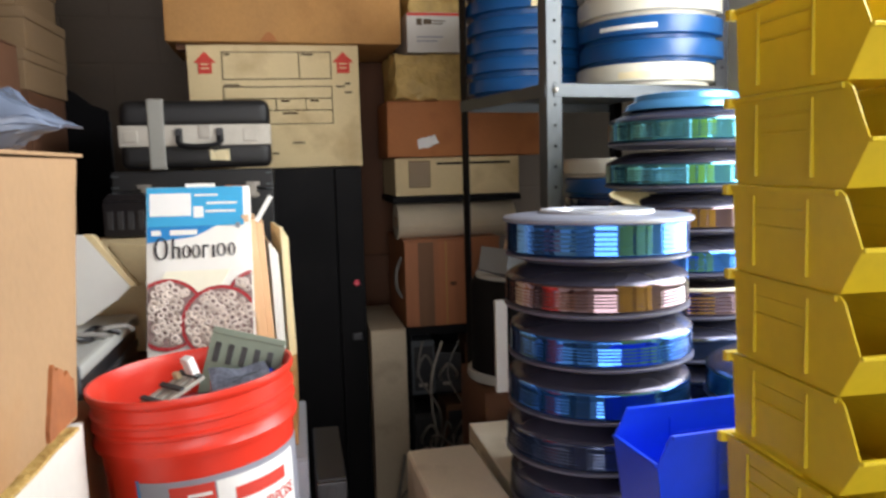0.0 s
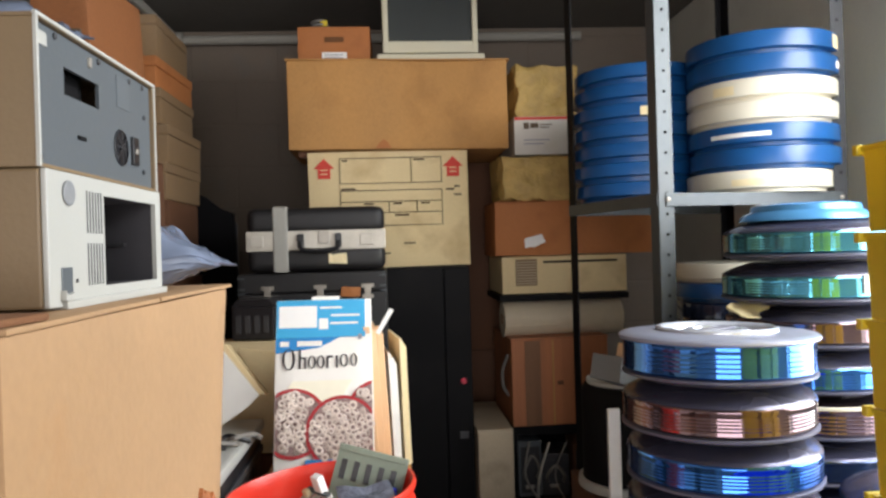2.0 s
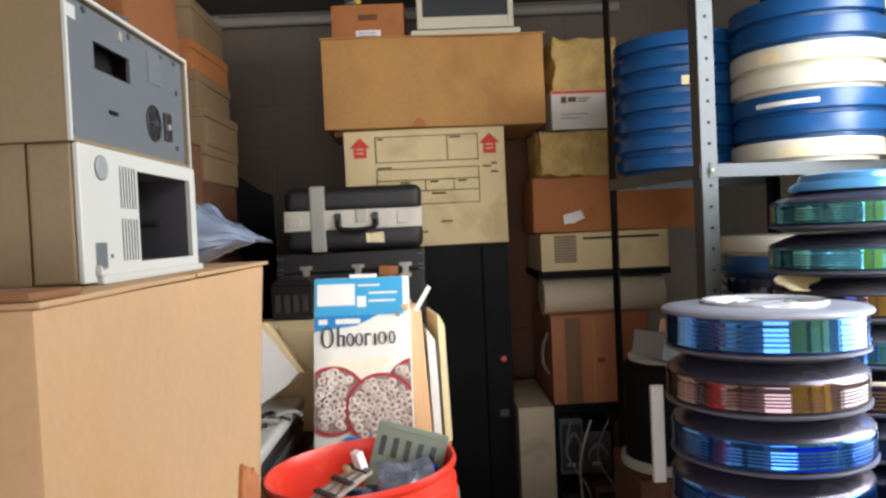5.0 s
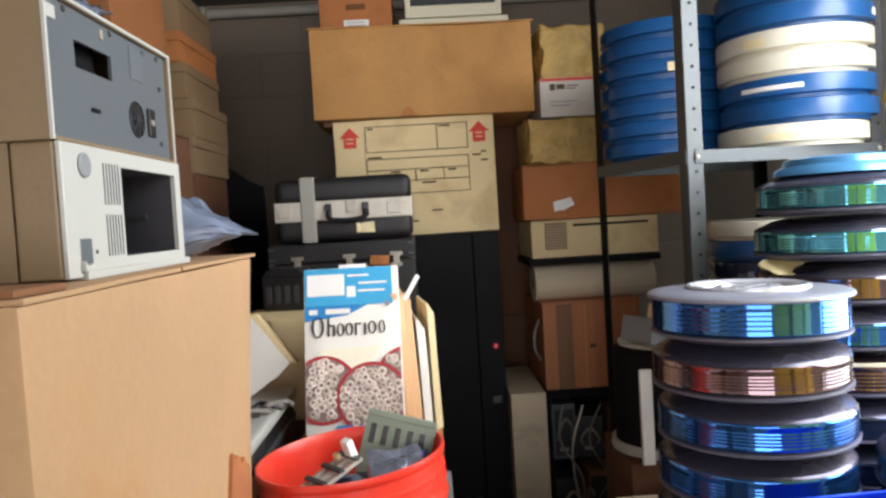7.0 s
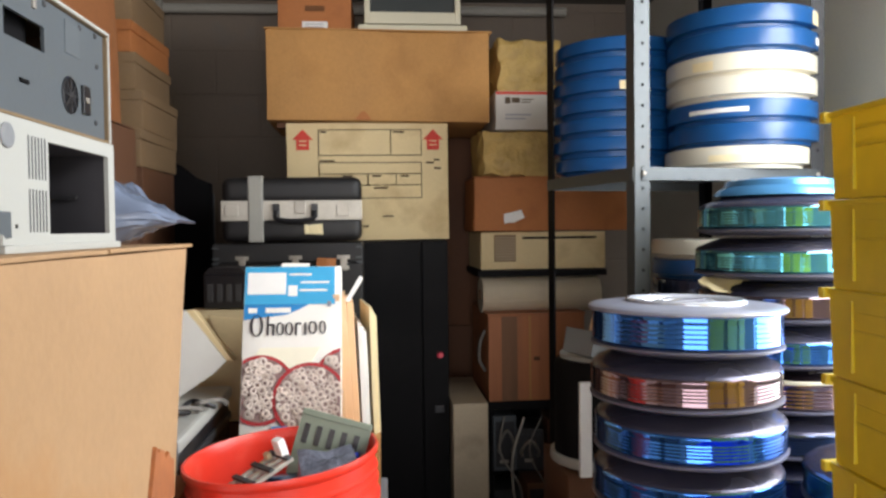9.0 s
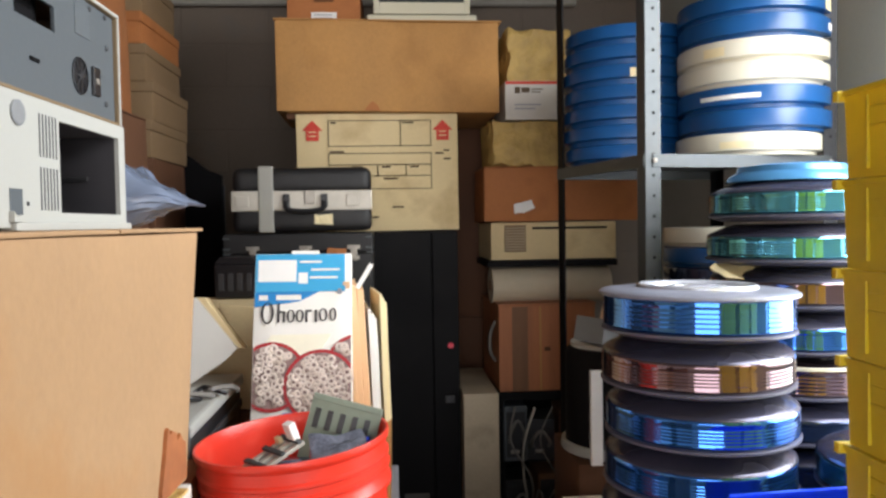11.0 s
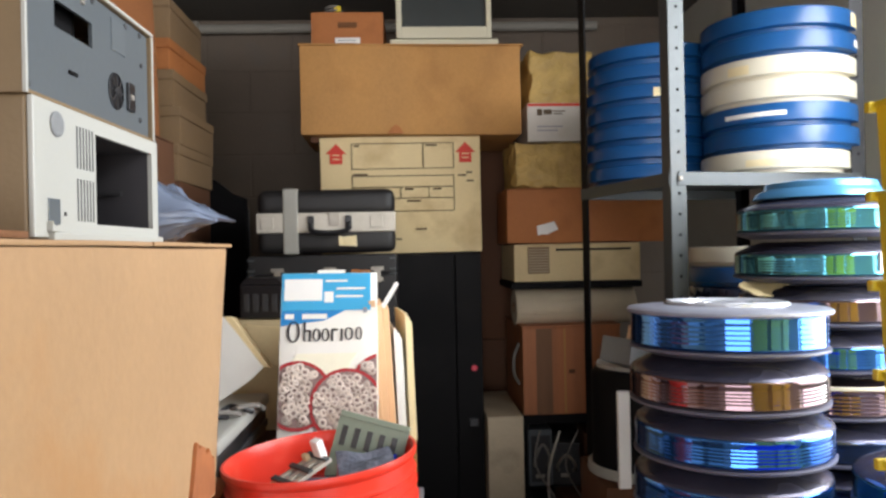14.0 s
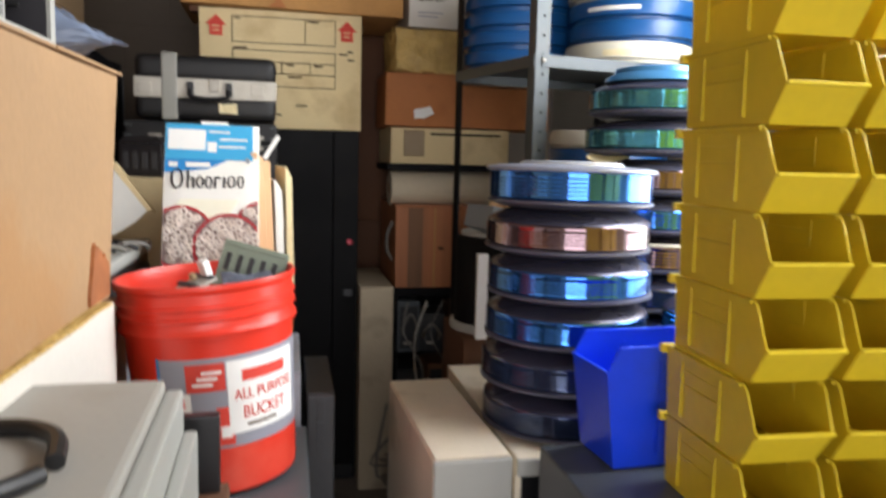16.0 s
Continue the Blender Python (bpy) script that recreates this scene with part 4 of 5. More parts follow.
def equipment_case():
    w, d, h = 0.445, 0.30, 0.40
    t = thing("equipment_case", (0.032, 2.67, 0.925), "black equipment case with nickel clasps and corner plates", "case", 0.5)
    part("body", box(-w / 2, w / 2, -d / 2, d / 2, 0, h - 0.062, 0.006), "black_vinyl", t)
    part("lid", box(-w / 2, w / 2, -d / 2, d / 2, h - 0.060, h, 0.006), "black_vinyl", t)
    for x in (-0.135, 0.022, 0.165):
        c = part("clasp", box(x - 0.010, x + 0.010, -d / 2 - 0.006, -d / 2, h - 0.085, h - 0.040, 0.002), "chrome", t, "nickel clasp")
        part("clasp_hook", box(x - 0.017, x + 0.017, -d / 2 - 0.009, -d / 2 - 0.005, h - 0.082, h - 0.070, 0.002), "chrome", c)
        part("clasp_plate", box(x - 0.019, x + 0.019, -d / 2 - 0.004, -d / 2 - 0.0005, h - 0.050, h - 0.038, 0.001), "chrome", c)
    for s in (-1, 1):
        for z in (h - 0.058, h - 0.044, h - 0.012):
            x0, x1 = sorted((s * (w / 2 - 0.02), s * (w / 2 + 0.002)))
            part("corner_plate", box(x0, x1, -d / 2 - 0.0025, -d / 2 + 0.002, z - 0.004, z + 0.001, 0.001), "steel", t)
    part("leather_tag", dented(box(0.085, 0.145, -d / 2 - 0.012, -d / 2 - 0.006, h - 0.075, h - 0.048, 0.002), 0.006, 25, 3), "card_orange", t, "brown leather tag")


equipment_case()
carton("case_carton", (0.03, 2.67, 0.0), (0.44, 0.32, 0.923), "card_dark", "dark carton on the floor under the black case")


def cabinet():
    x0, x1, y0, y1, h = -0.20, 0.545, 2.87, 3.42, 1.322
    w = x1 - x0
    t = thing("equipment_cabinet", ((x0 + x1) / 2, (y0 + y1) / 2, 0), "tall black steel equipment cabinet with a red lamp", "cabinet")
    d = y1 - y0
    part("body", box(-w / 2, w / 2, -d / 2 + 0.022, d / 2, 0.0, h, 0.004), "black_paint", t)
    door = part("door", box(-w / 2 + 0.004, 0.276, -d / 2, -d / 2 + 0.021, 0.06, h - 0.006, 0.003), "black_paint", t)
    part("side_door", box(0.281, w / 2 - 0.002, -d / 2, -d / 2 + 0.021, 0.06, h - 0.006, 0.003), "black_paint", t)
    part("plinth", box(-w / 2 + 0.01, w / 2 - 0.01, -d / 2 + 0.006, -d / 2 + 0.0215, 0.002, 0.055, 0.002), "black_plastic", t)
    bm = lathe([(0.011, 0), (0.011, 0.006), (0.007, 0.009)], 16)
    bmesh.ops.transform(bm, matrix=pose(0.340, -d / 2 + 0.0005, 0.918, 90, 0, 0), verts=bm.verts)
    part("lamp", bm, "led", t, "round red indicator lens")
    part("latch", box(0.318, 0.352, -d / 2 - 0.012, -d / 2, 0.715, 0.742, 0.004), "steel_dark", t)


cabinet()


# ---- boxes on the cabinet ----
def shipping_box():
    w, d, h = 0.572, 0.40, 0.416
    t = thing("shipping_box", (0.268, 3.135, 1.324), "cream shipping box printed with red arrows and an address form", "box", 0)
    part("body", dented(box(-w / 2, w / 2, -d / 2, d / 2, 0, h, 0.004), 0.003, 4, 5), "cream", t, smooth=True)
    F = -d / 2 - 0.0045

    def arrow(cx):
        pts = [(-0.036, 0.0), (-0.022, 0.0), (-0.022, -0.036), (0.022, -0.036), (0.022, 0.0), (0.036, 0.0), (0.0, 0.036)]
        bm = prism([(cx + x, 0.357 + z) for x, z in pts], F - 0.0006, F + 0.003)
        a = part("arrow", bm, "ink_red", t, "red upward arrow")
        for k in range(2):
            part("arrow_text", box(cx - 0.013, cx + 0.013, F - 0.0014, F, 0.350 - k * 0.014, 0.354 - k * 0.014, 0), "cream", a)
    arrow(-0.228)
    arrow(0.232)

    def line(xa, xb, za, zb):
        part("form_line", box(min(xa, xb) - 0.0013, max(xa, xb) + 0.0013, F - 0.0006, F + 0.003, min(za, zb) - 0.0013, max(za, zb) + 0.0013, 0), "ink_brown", t)

    def form_box(xa, xb, za, zb):
        line(xa, xb, za, za), line(xa, xb, zb, zb), line(xa, xa, za, zb), line(xb, xb, za, zb)
    form_box(-0.172, 0.082, 0.302, 0.392)
    form_box(0.082, 0.190, 0.302, 0.392)
    form_box(-0.172, 0.190, 0.236, 0.276)
    form_box(-0.172, 0.0, 0.196, 0.236)
    form_box(0.0, 0.10, 0.196, 0.236)
    form_box(0.10, 0.190, 0.196, 0.236)
    form_box(-0.172, 0.190, 0.150, 0.196)
    for x, z, l in ((-0.168, 0.282, 0.05), (-0.165, 0.384, 0.02), (0.09, 0.384, 0.04), (-0.09, 0.228, 0.035), (0.015, 0.228, 0.03), (0.115, 0.228, 0.03), (-0.10, 0.186, 0.05), (0.02, 0.186, 0.05),
                    (0.205, 0.275, 0.03), (0.235, 0.285, 0.02), (0.235, 0.255, 0.025), (-0.13, 0.09, 0.03), (0.05, 0.085, 0.04), (-0.02, 0.05, 0.02)):
        part("form_text", box(x, x + l, F - 0.0006, F + 0.003, z - 0.003, z + 0.003, 0), "ink_brown", t)


shipping_box()


def wide_carton():
    w, d, h = 0.782, 0.46, 0.318
    t = thing("wide_carton", (0.308, 3.13, 1.742), "wide plain brown carton on the shipping box", "box", 0.8, ry=0.6)
    part("body", dented(box(-w / 2, w / 2, -d / 2, d / 2, 0, h - 0.004, 0.005), 0.006, 3, 7), "card", t, smooth=True)
    for s in (-1, 1):
        y0, y1 = sorted((s * 0.002, s * (d / 2 + 0.004)))
        part("flap", dented(box(-w / 2 - 0.006, w / 2 + 0.006, y0, y1, h - 0.0035, h + 0.002, 0.0015), 0.002, 4, 4), "card", t, smooth=True)
    part("scuff", prism([(-0.085, 0.003), (-0.03, 0.003), (-0.04, 0.022), (-0.055, 0.034), (-0.066, 0.028)], -d / 2 - 0.0075, -d / 2), "card_orange", t, "torn brown scuff")
    # Added dark block that stands for the shadow under the carton's left end.
    part("lower_shadow_board", box(-w / 2 + 0.03, -w / 2 + 0.09, -d / 2 + 0.05, -d / 2 + 0.10, -0.02, 0.0, 0.002), "card_dark", t)


wide_carton()


def archive_box():
    w, d, h = 0.262, 0.30, 0.142
    t = thing("archive_box", (0.085, 3.14, 2.062), "orange-brown archive box with a hand slot and a white label", "box")
    part("body", dented(box(-w / 2, w / 2, -d / 2, d / 2, 0, h, 0.004), 0.002), "card_orange", t, smooth=True)
    part("hand_slot", box(-0.035, 0.035, -d / 2 - 0.004, -d / 2 + 0.002, 0.085, 0.105, 0.004), "card_inside", t)
    part("label", box(-0.045, 0.045, -d / 2 - 0.0045, -d / 2, 0.018, 0.048, 0.0003), "label_white", t, "white paper label")
    for i in range(2):
        part("print_bar", box(-0.035, 0.03, -d / 2 - 0.005, -d / 2, 0.026 + i * 0.011, 0.029 + i * 0.011, 0), "label_grey", t)
    t = thing("cable_coil", (0.03, 3.05, 2.206), "small tangle of cable and a yellow tag on the archive box", "cable")
    part("cord", tube([(0.03 * math.cos(a * 0.9), 0.03 * math.sin(a * 0.9), 0.005 + 0.002 * a) for a in range(14)], 0.005, 7), "cable_grey", t, smooth=True)
    part("tag", box(0.005, 0.03, -0.03, -0.026, 0.01, 0.03, 0.001), "bin_yellow", t)


archive_box()


def monitor():
    t = thing("crt_monitor", (0.432, 3.10, 2.064), "putty-coloured old computer monitor on its flat base", "monitor", 1)
    part("base", box(-0.195, 0.195, -0.16, 0.16, 0, 0.026, 0.006), "putty", t)
    bm = bmesh.new()
    w, h0, h1 = 0.172, 0.030, 0.325
    add_box(bm, -w, -0.152, -0.155, -0.125, h0, h1, 0.004)
    add_box(bm, 0.152, w, -0.155, -0.125, h0, h1, 0.004)
    add_box(bm, -0.153, 0.153, -0.155, -0.125, h0, h0 + 0.042, 0.004)
    add_box(bm, -0.153, 0.153, -0.155, -0.125, h1 - 0.03, h1, 0.004)
    part("bezel", bm, "putty", t)
    part("screen", box(-0.153, 0.153, -0.138, -0.128, h0 + 0.04, h1 - 0.028, 0.004), "monitor_screen", t, "dark glass screen")
    part("housing", box(-w, w, -0.1245, 0.16, h0, h1, 0.012), "putty", t)
    part("badge", box(0.115, 0.128, -0.157, -0.154, h1 - 0.022, h1 - 0.008, 0.0005), "bezel_white", t)


monitor()


# ---- boxes beside the cabinet ----
def foam_block(name, at, size, label, rz=0):
    w, d, h = size
    t = thing(name, at, label, "packing", rz)
    part("block", dented(box(-w / 2, w / 2, -d / 2, d / 2, 0, h, 0.012), 0.016, 17, 8), "foam", t, smooth=True)
    return t


def side_stack():
    t = thing("striped_crate", (0.862, 3.115, 0.735), "brown striped wooden crate with paper strips", "crate", 2)
    part("body", box(-0.178, 0.178, -0.19, 0.19, 0, 0.31, 0.004), "wood_strip", t)
    part("band", box(-0.130, -0.072, -0.1915, -0.1895, 0.002, 0.308, 0.0005), "crate_band", t, "dull brown faded band")
    part("edge_strip", box(-0.030, -0.022, -0.1920, -0.1895, 0.002, 0.308, 0.0005), "card", t, "pale thin strip")
    part("tape_end", box(-0.012, 0.010, -0.1920, -0.1895, 0.145, 0.160, 0.0005), "card_dark", t)
    part("lid_board", box(-0.180, 0.180, -0.192, 0.192, 0.3102, 0.3180, 0.001), "wood_strip", t)
    part("rope", tube([(-0.178, -0.12, 0.25), (-0.20, -0.13, 0.20), (-0.20, -0.13, 0.14), (-0.178, -0.12, 0.10)], 0.006, 7), "cable_grey", t, smooth=True)
    t = thing("paper_roll", (0.905, 3.06, 1.112), "thick roll of cream paper lying on the crate", "paper roll", 2)
    bm = lathe([(0.020, -0.225), (0.066, -0.225), (0.068, -0.222), (0.068, 0.222), (0.066, 0.225), (0.020, 0.225)], 40)
    bmesh.ops.transform(bm, matrix=pose(0, 0, 0, 0, 90, 0), verts=bm.verts)
    part("roll", bm, "paper_roll", t, smooth=True)
    bm = lathe([(0.0195, -0.228), (0.0195, 0.228)], 24, cap=False)
    bmesh.ops.transform(bm, matrix=pose(0, 0, 0, 0, 90, 0), verts=bm.verts)
    part("core", bm, "card_inside", t, "brown card core", smooth=True)
    part("loose_edge", box(-0.222, 0.222, -0.0705, -0.066, -0.022, -0.019, 0.0008), "paper_roll", t)
    t = thing("equipment_shelf_board", (0.90, 3.13, 1.184), "black flat metal tray between the roll and the unit", "tray")
    part("tray", box(-0.24, 0.24, -0.17, 0.2, 0, 0.022, 0.002), "black_paint", t)
    t = thing("beige_drive_unit", (0.908, 3.165, 1.208), "cream equipment unit with a square vent", "electronics", 1)
    part("body", box(-0.235, 0.235, -0.17, 0.17, 0, 0.138, 0.004), "cream", t)
    part("vent", box(-0.185, -0.105, -0.1725, -0.169, 0.03, 0.128, 0.001), "file_box", t)
    for i in range(9):
        part("vent_slat", box(-0.182, -0.108, -0.1745, -0.172, 0.036 + i * 0.010, 0.040 + i * 0.010, 0), "beige_dark", t)
    part("top_slot", box(-0.08, 0.2, -0.1725, -0.169, 0.112, 0.120, 0.0005), "black_hole", t)
    # orange cartons
    carton("taped_carton", (0.79, 3.13, 1.350), (0.28, 0.34, 0.20), "card_orange", "rust-brown carton with torn clear tape")
    tape = thing("loose_tape", (0.795, 2.951, 1.385), "torn strip of clear tape, its glint put in as white", "tape", ry=-14)
    # Plain white stands for the glint on the clear tape.
    part("strip", dented(box(-0.035, 0.04, 0.0, 0.002, 0, 0.035, 0.0006), 0.010, 34, 5), "label_white", tape, smooth=True)
    carton("long_carton", (1.12, 3.16, 1.350), (0.36, 0.34, 0.165), "card_orange", "rust-brown carton printed with faint bars", rz=1)
    foam_block("foam_sheet", (0.808, 3.10, 1.552), (0.26, 0.26, 0.165), "crumpled yellowed foam in clear film", 2)
    t = thing("mailing_box", (0.84, 3.11, 1.720), "white mailing box with a red edge and dark print", "box", 1)
    part("body", box(-0.11, 0.11, -0.14, 0.14, 0, 0.14, 0.003), "white_box", t)
    part("red_edge", box(-0.108, 0.108, -0.1415, -0.139, 0.128, 0.138, 0.0004), "ink_red", t)
    for x0, x1, z0, z1 in ((-0.075, -0.055, 0.095, 0.118), (-0.05, -0.02, 0.098, 0.116), (-0.015, 0.03, 0.108, 0.112), (-0.015, 0.02, 0.098, 0.102), (-0.075, 0.02, 0.052, 0.056), (-0.075, 0.0, 0.038, 0.042)):
        part("print_bar", box(x0, x1, -0.142, -0.139, z0, z1, 0), "ink_brown" if z0 > 0.06 else "label_grey", t)
    foam_block("foam_packing", (0.86, 3.15, 1.862), (0.235, 0.26, 0.20), "yellowed crumpled foam packing block", 3)
    # underneath
    t = thing("beige_locker", (0.606, 2.82, 0.0), "narrow beige metal cabinet with worn paint", "cabinet", 0)
    part("body", box(-0.061, 0.061, -0.05, 0.42, 0, 0.765, 0.004), "beige_dark", t)
    part("front", box(-0.059, 0.059, -0.056, -0.0505, 0.01, 0.76, 0.002), "beige_dark", t)
    t = thing("low_bench", (0.90, 3.14, 0.0), "dark metal equipment frame carrying the crate", "rack", 0)
    for x in (-0.205, 0.24):
        for y in (-0.19, 0.19):
            part("post", box(x - 0.015, x + 0.015, y - 0.015, y + 0.015, 0, 0.70, 0.002), "black_paint", t)
    part("deck", box(-0.222, 0.26, -0.21, 0.21, 0.701, 0.733, 0.002), "black_paint", t)
    part("back_panel", box(-0.22, 0.25, 0.206, 0.212, 0.02, 0.70, 0), "black_paint", t)
    for z in (0.22, 0.46):
        part("deck", box(-0.20, 0.22, -0.17, 0.17, z, z + 0.02, 0.002), "black_paint", t)


side_stack()


carton("tall_rear_carton", (0.66, 3.56, 0.0), (0.22, 0.30, 0.95), "card_dark", "tall dark brown carton behind the crate")
carton("upper_rear_carton", (0.665, 3.56, 0.951), (0.21, 0.30, 0.80), "card_dark", "dark brown carton stacked behind the crate")


def cable_clutter():
    rnd = random.Random(9)
    for k, (x, m) in enumerate(((0.735, "cable_grey"), (0.80, "pipe"), (0.865, "cable_grey"), (0.92, "cable_black"), (0.985, "cable_grey"))):
        t = thing("cable", (x, 2.86 + rnd.uniform(-0.05, 0.03), 0.0), "loose hanging cable in the dark under the crate", "cable", 0, "cables under the crate")
        pts, px, py = [], 0.0, 0.0
        for i in range(7):
            pts.append((px, py, 0.70 - i * 0.115))
            px += rnd.uniform(-0.085, 0.085)
            py += rnd.uniform(-0.04, 0.03)
        part("cord", tube(pts, (0.004, 0.0045, 0.003, 0.006, 0.0035)[k], 7), m, t, smooth=True)
    for k, (x, z, w, h, m) in enumerate(((0.745, 0.482, 0.085, 0.20, "panel_grey"), (0.850, 0.482, 0.10, 0.15, "steel_dark"), (0.960, 0.482, 0.10, 0.18, "card_dark"), (0.755, 0.242, 0.10, 0.17, "steel_dark"), (0.890, 0.242, 0.13, 0.19, "crate_band"))):
        t = thing("chassis", (x, 3.00, z), "dusty dark equipment chassis on the rack", "electronics", rnd.uniform(-9, 9))
        part("body", box(-w / 2, w / 2, -0.08, 0.08, 0, h, 0.003), m, t)
        part("plate", box(-w / 2 + 0.008, w / 2 - 0.008, -0.083, -0.0805, 0.015, h - 0.02, 0.001), "steel_dark", t)
        part("handle", tube([(-w * 0.28, -0.083, h * 0.35), (-w * 0.30, -0.112, h * 0.55), (0, -0.118, h * 0.78), (w * 0.30, -0.112, h * 0.55), (w * 0.28, -0.083, h * 0.35)], 0.0055, 7), "chrome" if k % 2 else "cable_grey", t, smooth=True)
        part("connector", box(-0.02, 0.012, -0.088, -0.083, 0.03, 0.042, 0.001), "chrome", t)
    t = thing("floor_scrap", (0.78, 2.45, 0.0), "dusty heap of cables, brackets and offcuts on the floor", "scrap", kind="stuff")
    bm = bmesh.new()
    for k in range(80):
        s = rnd.uniform(0.015, 0.05)
        add_box(bm, -s, s, -s * 0.35, s * 0.35, -s * 0.18, s * 0.18, 0, pose(rnd.uniform(-0.14, 0.16), rnd.uniform(-0.5, 0.42), 0.03 + rnd.random() ** 2 * 0.34, rnd.uniform(-35, 35), rnd.uniform(-35, 35), rnd.uniform(0, 180)))
    part("pieces", bm, "concrete", t)
    bm = bmesh.new()
    for k in range(14):
        x, y = rnd.uniform(-0.12, 0.14), rnd.uniform(-0.4, 0.4)
        tube([(x + rnd.uniform(-0.1, 0.1), y + rnd.uniform(-0.1, 0.1), 0.05 + rnd.random() * 0.4) for i in range(5)], 0.005, 6, bm, 5)
    part("cords", bm, "cable_grey", t, smooth=True)


cable_clutter()


def spool():
    t = thing("wire_spool", (0.905, 2.20, 0.745), "black drum with a white rim and side flange", "spool")
    part("drum", lathe([(0.13, 0.012), (0.135, 0.016), (0.135, 0.255), (0.125, 0.27), (0.04, 0.275)], 40), "black_paint", t, smooth=True)
    part("rim", lathe([(0.128, 0.0), (0.146, 0.0), (0.148, 0.006), (0.146, 0.022), (0.137, 0.024), (0.128, 0.011)], 40), "bezel_white", t, smooth=True)
    part("flange", box(-0.112, -0.082, -0.165, -0.148, 0.001, 0.236, 0.003), "label_white", t, "white upright flange")
    part("rim_top", lathe([(0.10, 0.27), (0.120, 0.272), (0.12, 0.282), (0.10, 0.284)], 32), "bezel_white", t, smooth=True)
    carton("spool_carton", (0.92, 2.22, 0.0), (0.30, 0.30, 0.743), "card_dark", "dark carton under the black drum", seam=False)
    t = thing("grey_tray", (0.865, 2.06, 1.03), "small grey card tray tilted against the discs", "tray", 24, ry=16)
    part("body", prism([(-0.09, 0.0), (0.06, -0.01), (0.06, 0.07), (-0.095, 0.06)], -0.05, 0.06), "grille", t)
    part("paper", box(-0.03, 0.02, -0.03, 0.05, 0.066, 0.10, 0.001), "manila", t)


spool()


# ---- shelving unit with film reels ----
def shelving():
    t = thing("shelving_unit", (0.921, 1.955, 0), "grey steel shelving unit with slotted angle posts", "shelf", 11.5)
    L, D = 0.50, 0.49
    for x, y in ((0, 0), (L, 0), (0, D), (L, D)):
        sx, sy = (1 if x == 0 else -1), (1 if y == 0 else -1)
        bm = bmesh.new()
        xa, xb = sorted((x - sx * 0.018, x + sx * (0.022 if y == 0 else 0.004)))
        ya, yb = sorted((y - sy * 0.003, y))
        add_box(bm, xa, xb, ya, yb, 0, 2.33, 0.0008)
        xa, xb = sorted((x - sx * 0.018, x - sx * 0.0155))
        ya, yb = sorted((y + sy * 0.0005, y + sy * 0.036))
        add_box(bm, xa, xb, ya, yb, 0, 2.33, 0.0008)
        # Shade put into the post colours: rear pair black, front right dark steel.
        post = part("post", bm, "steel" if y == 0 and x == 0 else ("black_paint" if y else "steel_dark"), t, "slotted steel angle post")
        if y == 0:
            for k in range(42):
                bmh = lathe([(0.0038, 0), (0.0038, 0.0012)], 8)
                bmesh.ops.transform(bmh, matrix=pose(x + sx * 0.003, -0.0032, 0.30 + k * 0.048, 90, 0, 0), verts=bmh.verts)
                part("hole", bmh, "black_hole", post)
    for z in (0.55, 1.474, 2.20):
        s = part("shelf_board", box(0.002, L - 0.002, 0.002, D - 0.002, z + 0.022, z + 0.027, 0.0008), "steel", t)
        part("front_lip", box(-0.001, L + 0.001, -0.006, -0.0035, z - 0.004, z + 0.027, 0.0008), "steel", s)
        part("side_lip", box(-0.0215, -0.019, 0.0, D, z - 0.004, z + 0.027, 0.0008), "steel", s)
        part("back_lip", box(0.0, L, D + 0.004, D + 0.0065, z - 0.004, z + 0.027, 0.0008), "steel", s)
        for x in (0.004, L - 0.004):
            bm = lathe([(0.006, 0), (0.006, 0.003), (0.003, 0.005)], 10)
            bmesh.ops.transform(bm, matrix=pose(x, -0.006, z + 0.012, 90, 0, 0), verts=bm.verts)
            part("bolt", bm, "chrome", s)


shelving()


def reel_mesh(name, r, h, notch=0.16):
    """A flat round case: two shells with rolled rims and a raised middle."""
    prof = [(r * 0.3, 0.002), (r * 0.90, 0.0), (r * 0.915, 0.0), (r * 0.92, h * notch), (r * 0.985, h * (notch + 0.03)), (r, h * (notch + 0.06)), (r, h * 0.90), (r * 0.993, h * 0.955), (r * 0.975, h * 0.985), (r * 0.94, h), (r * 0.35, h), (r * 0.30, h - 0.004)]
    bm = lathe(prof, 64)
    return bm


def reel(at, r, h, mat, label, group, labels=(), rz=0.0, notch=0.16):
    t = thing("film_reel", at, label, "film reel", rz, group)
    part("case", reel_mesh("case", r, h, notch), mat, t, smooth=True)
    for a0, a1, z0, z1, lm in labels:
        bm = bmesh.new()
        steps = 8
        rows = [[bm.verts.new(((r + 0.0008) * math.sin(radians(a0 + (a1 - a0) * i / steps)), -(r + 0.0008) * math.cos(radians(a0 + (a1 - a0) * i / steps)), z)) for i in range(steps + 1)] for z in (z0 * h, z1 * h)]
        for i in range(steps):
            bm.faces.new((rows[0][i], rows[0][i + 1], rows[1][i + 1], rows[1][i]))
        part("label", bm, lm, t, "paper label strip")
    return t


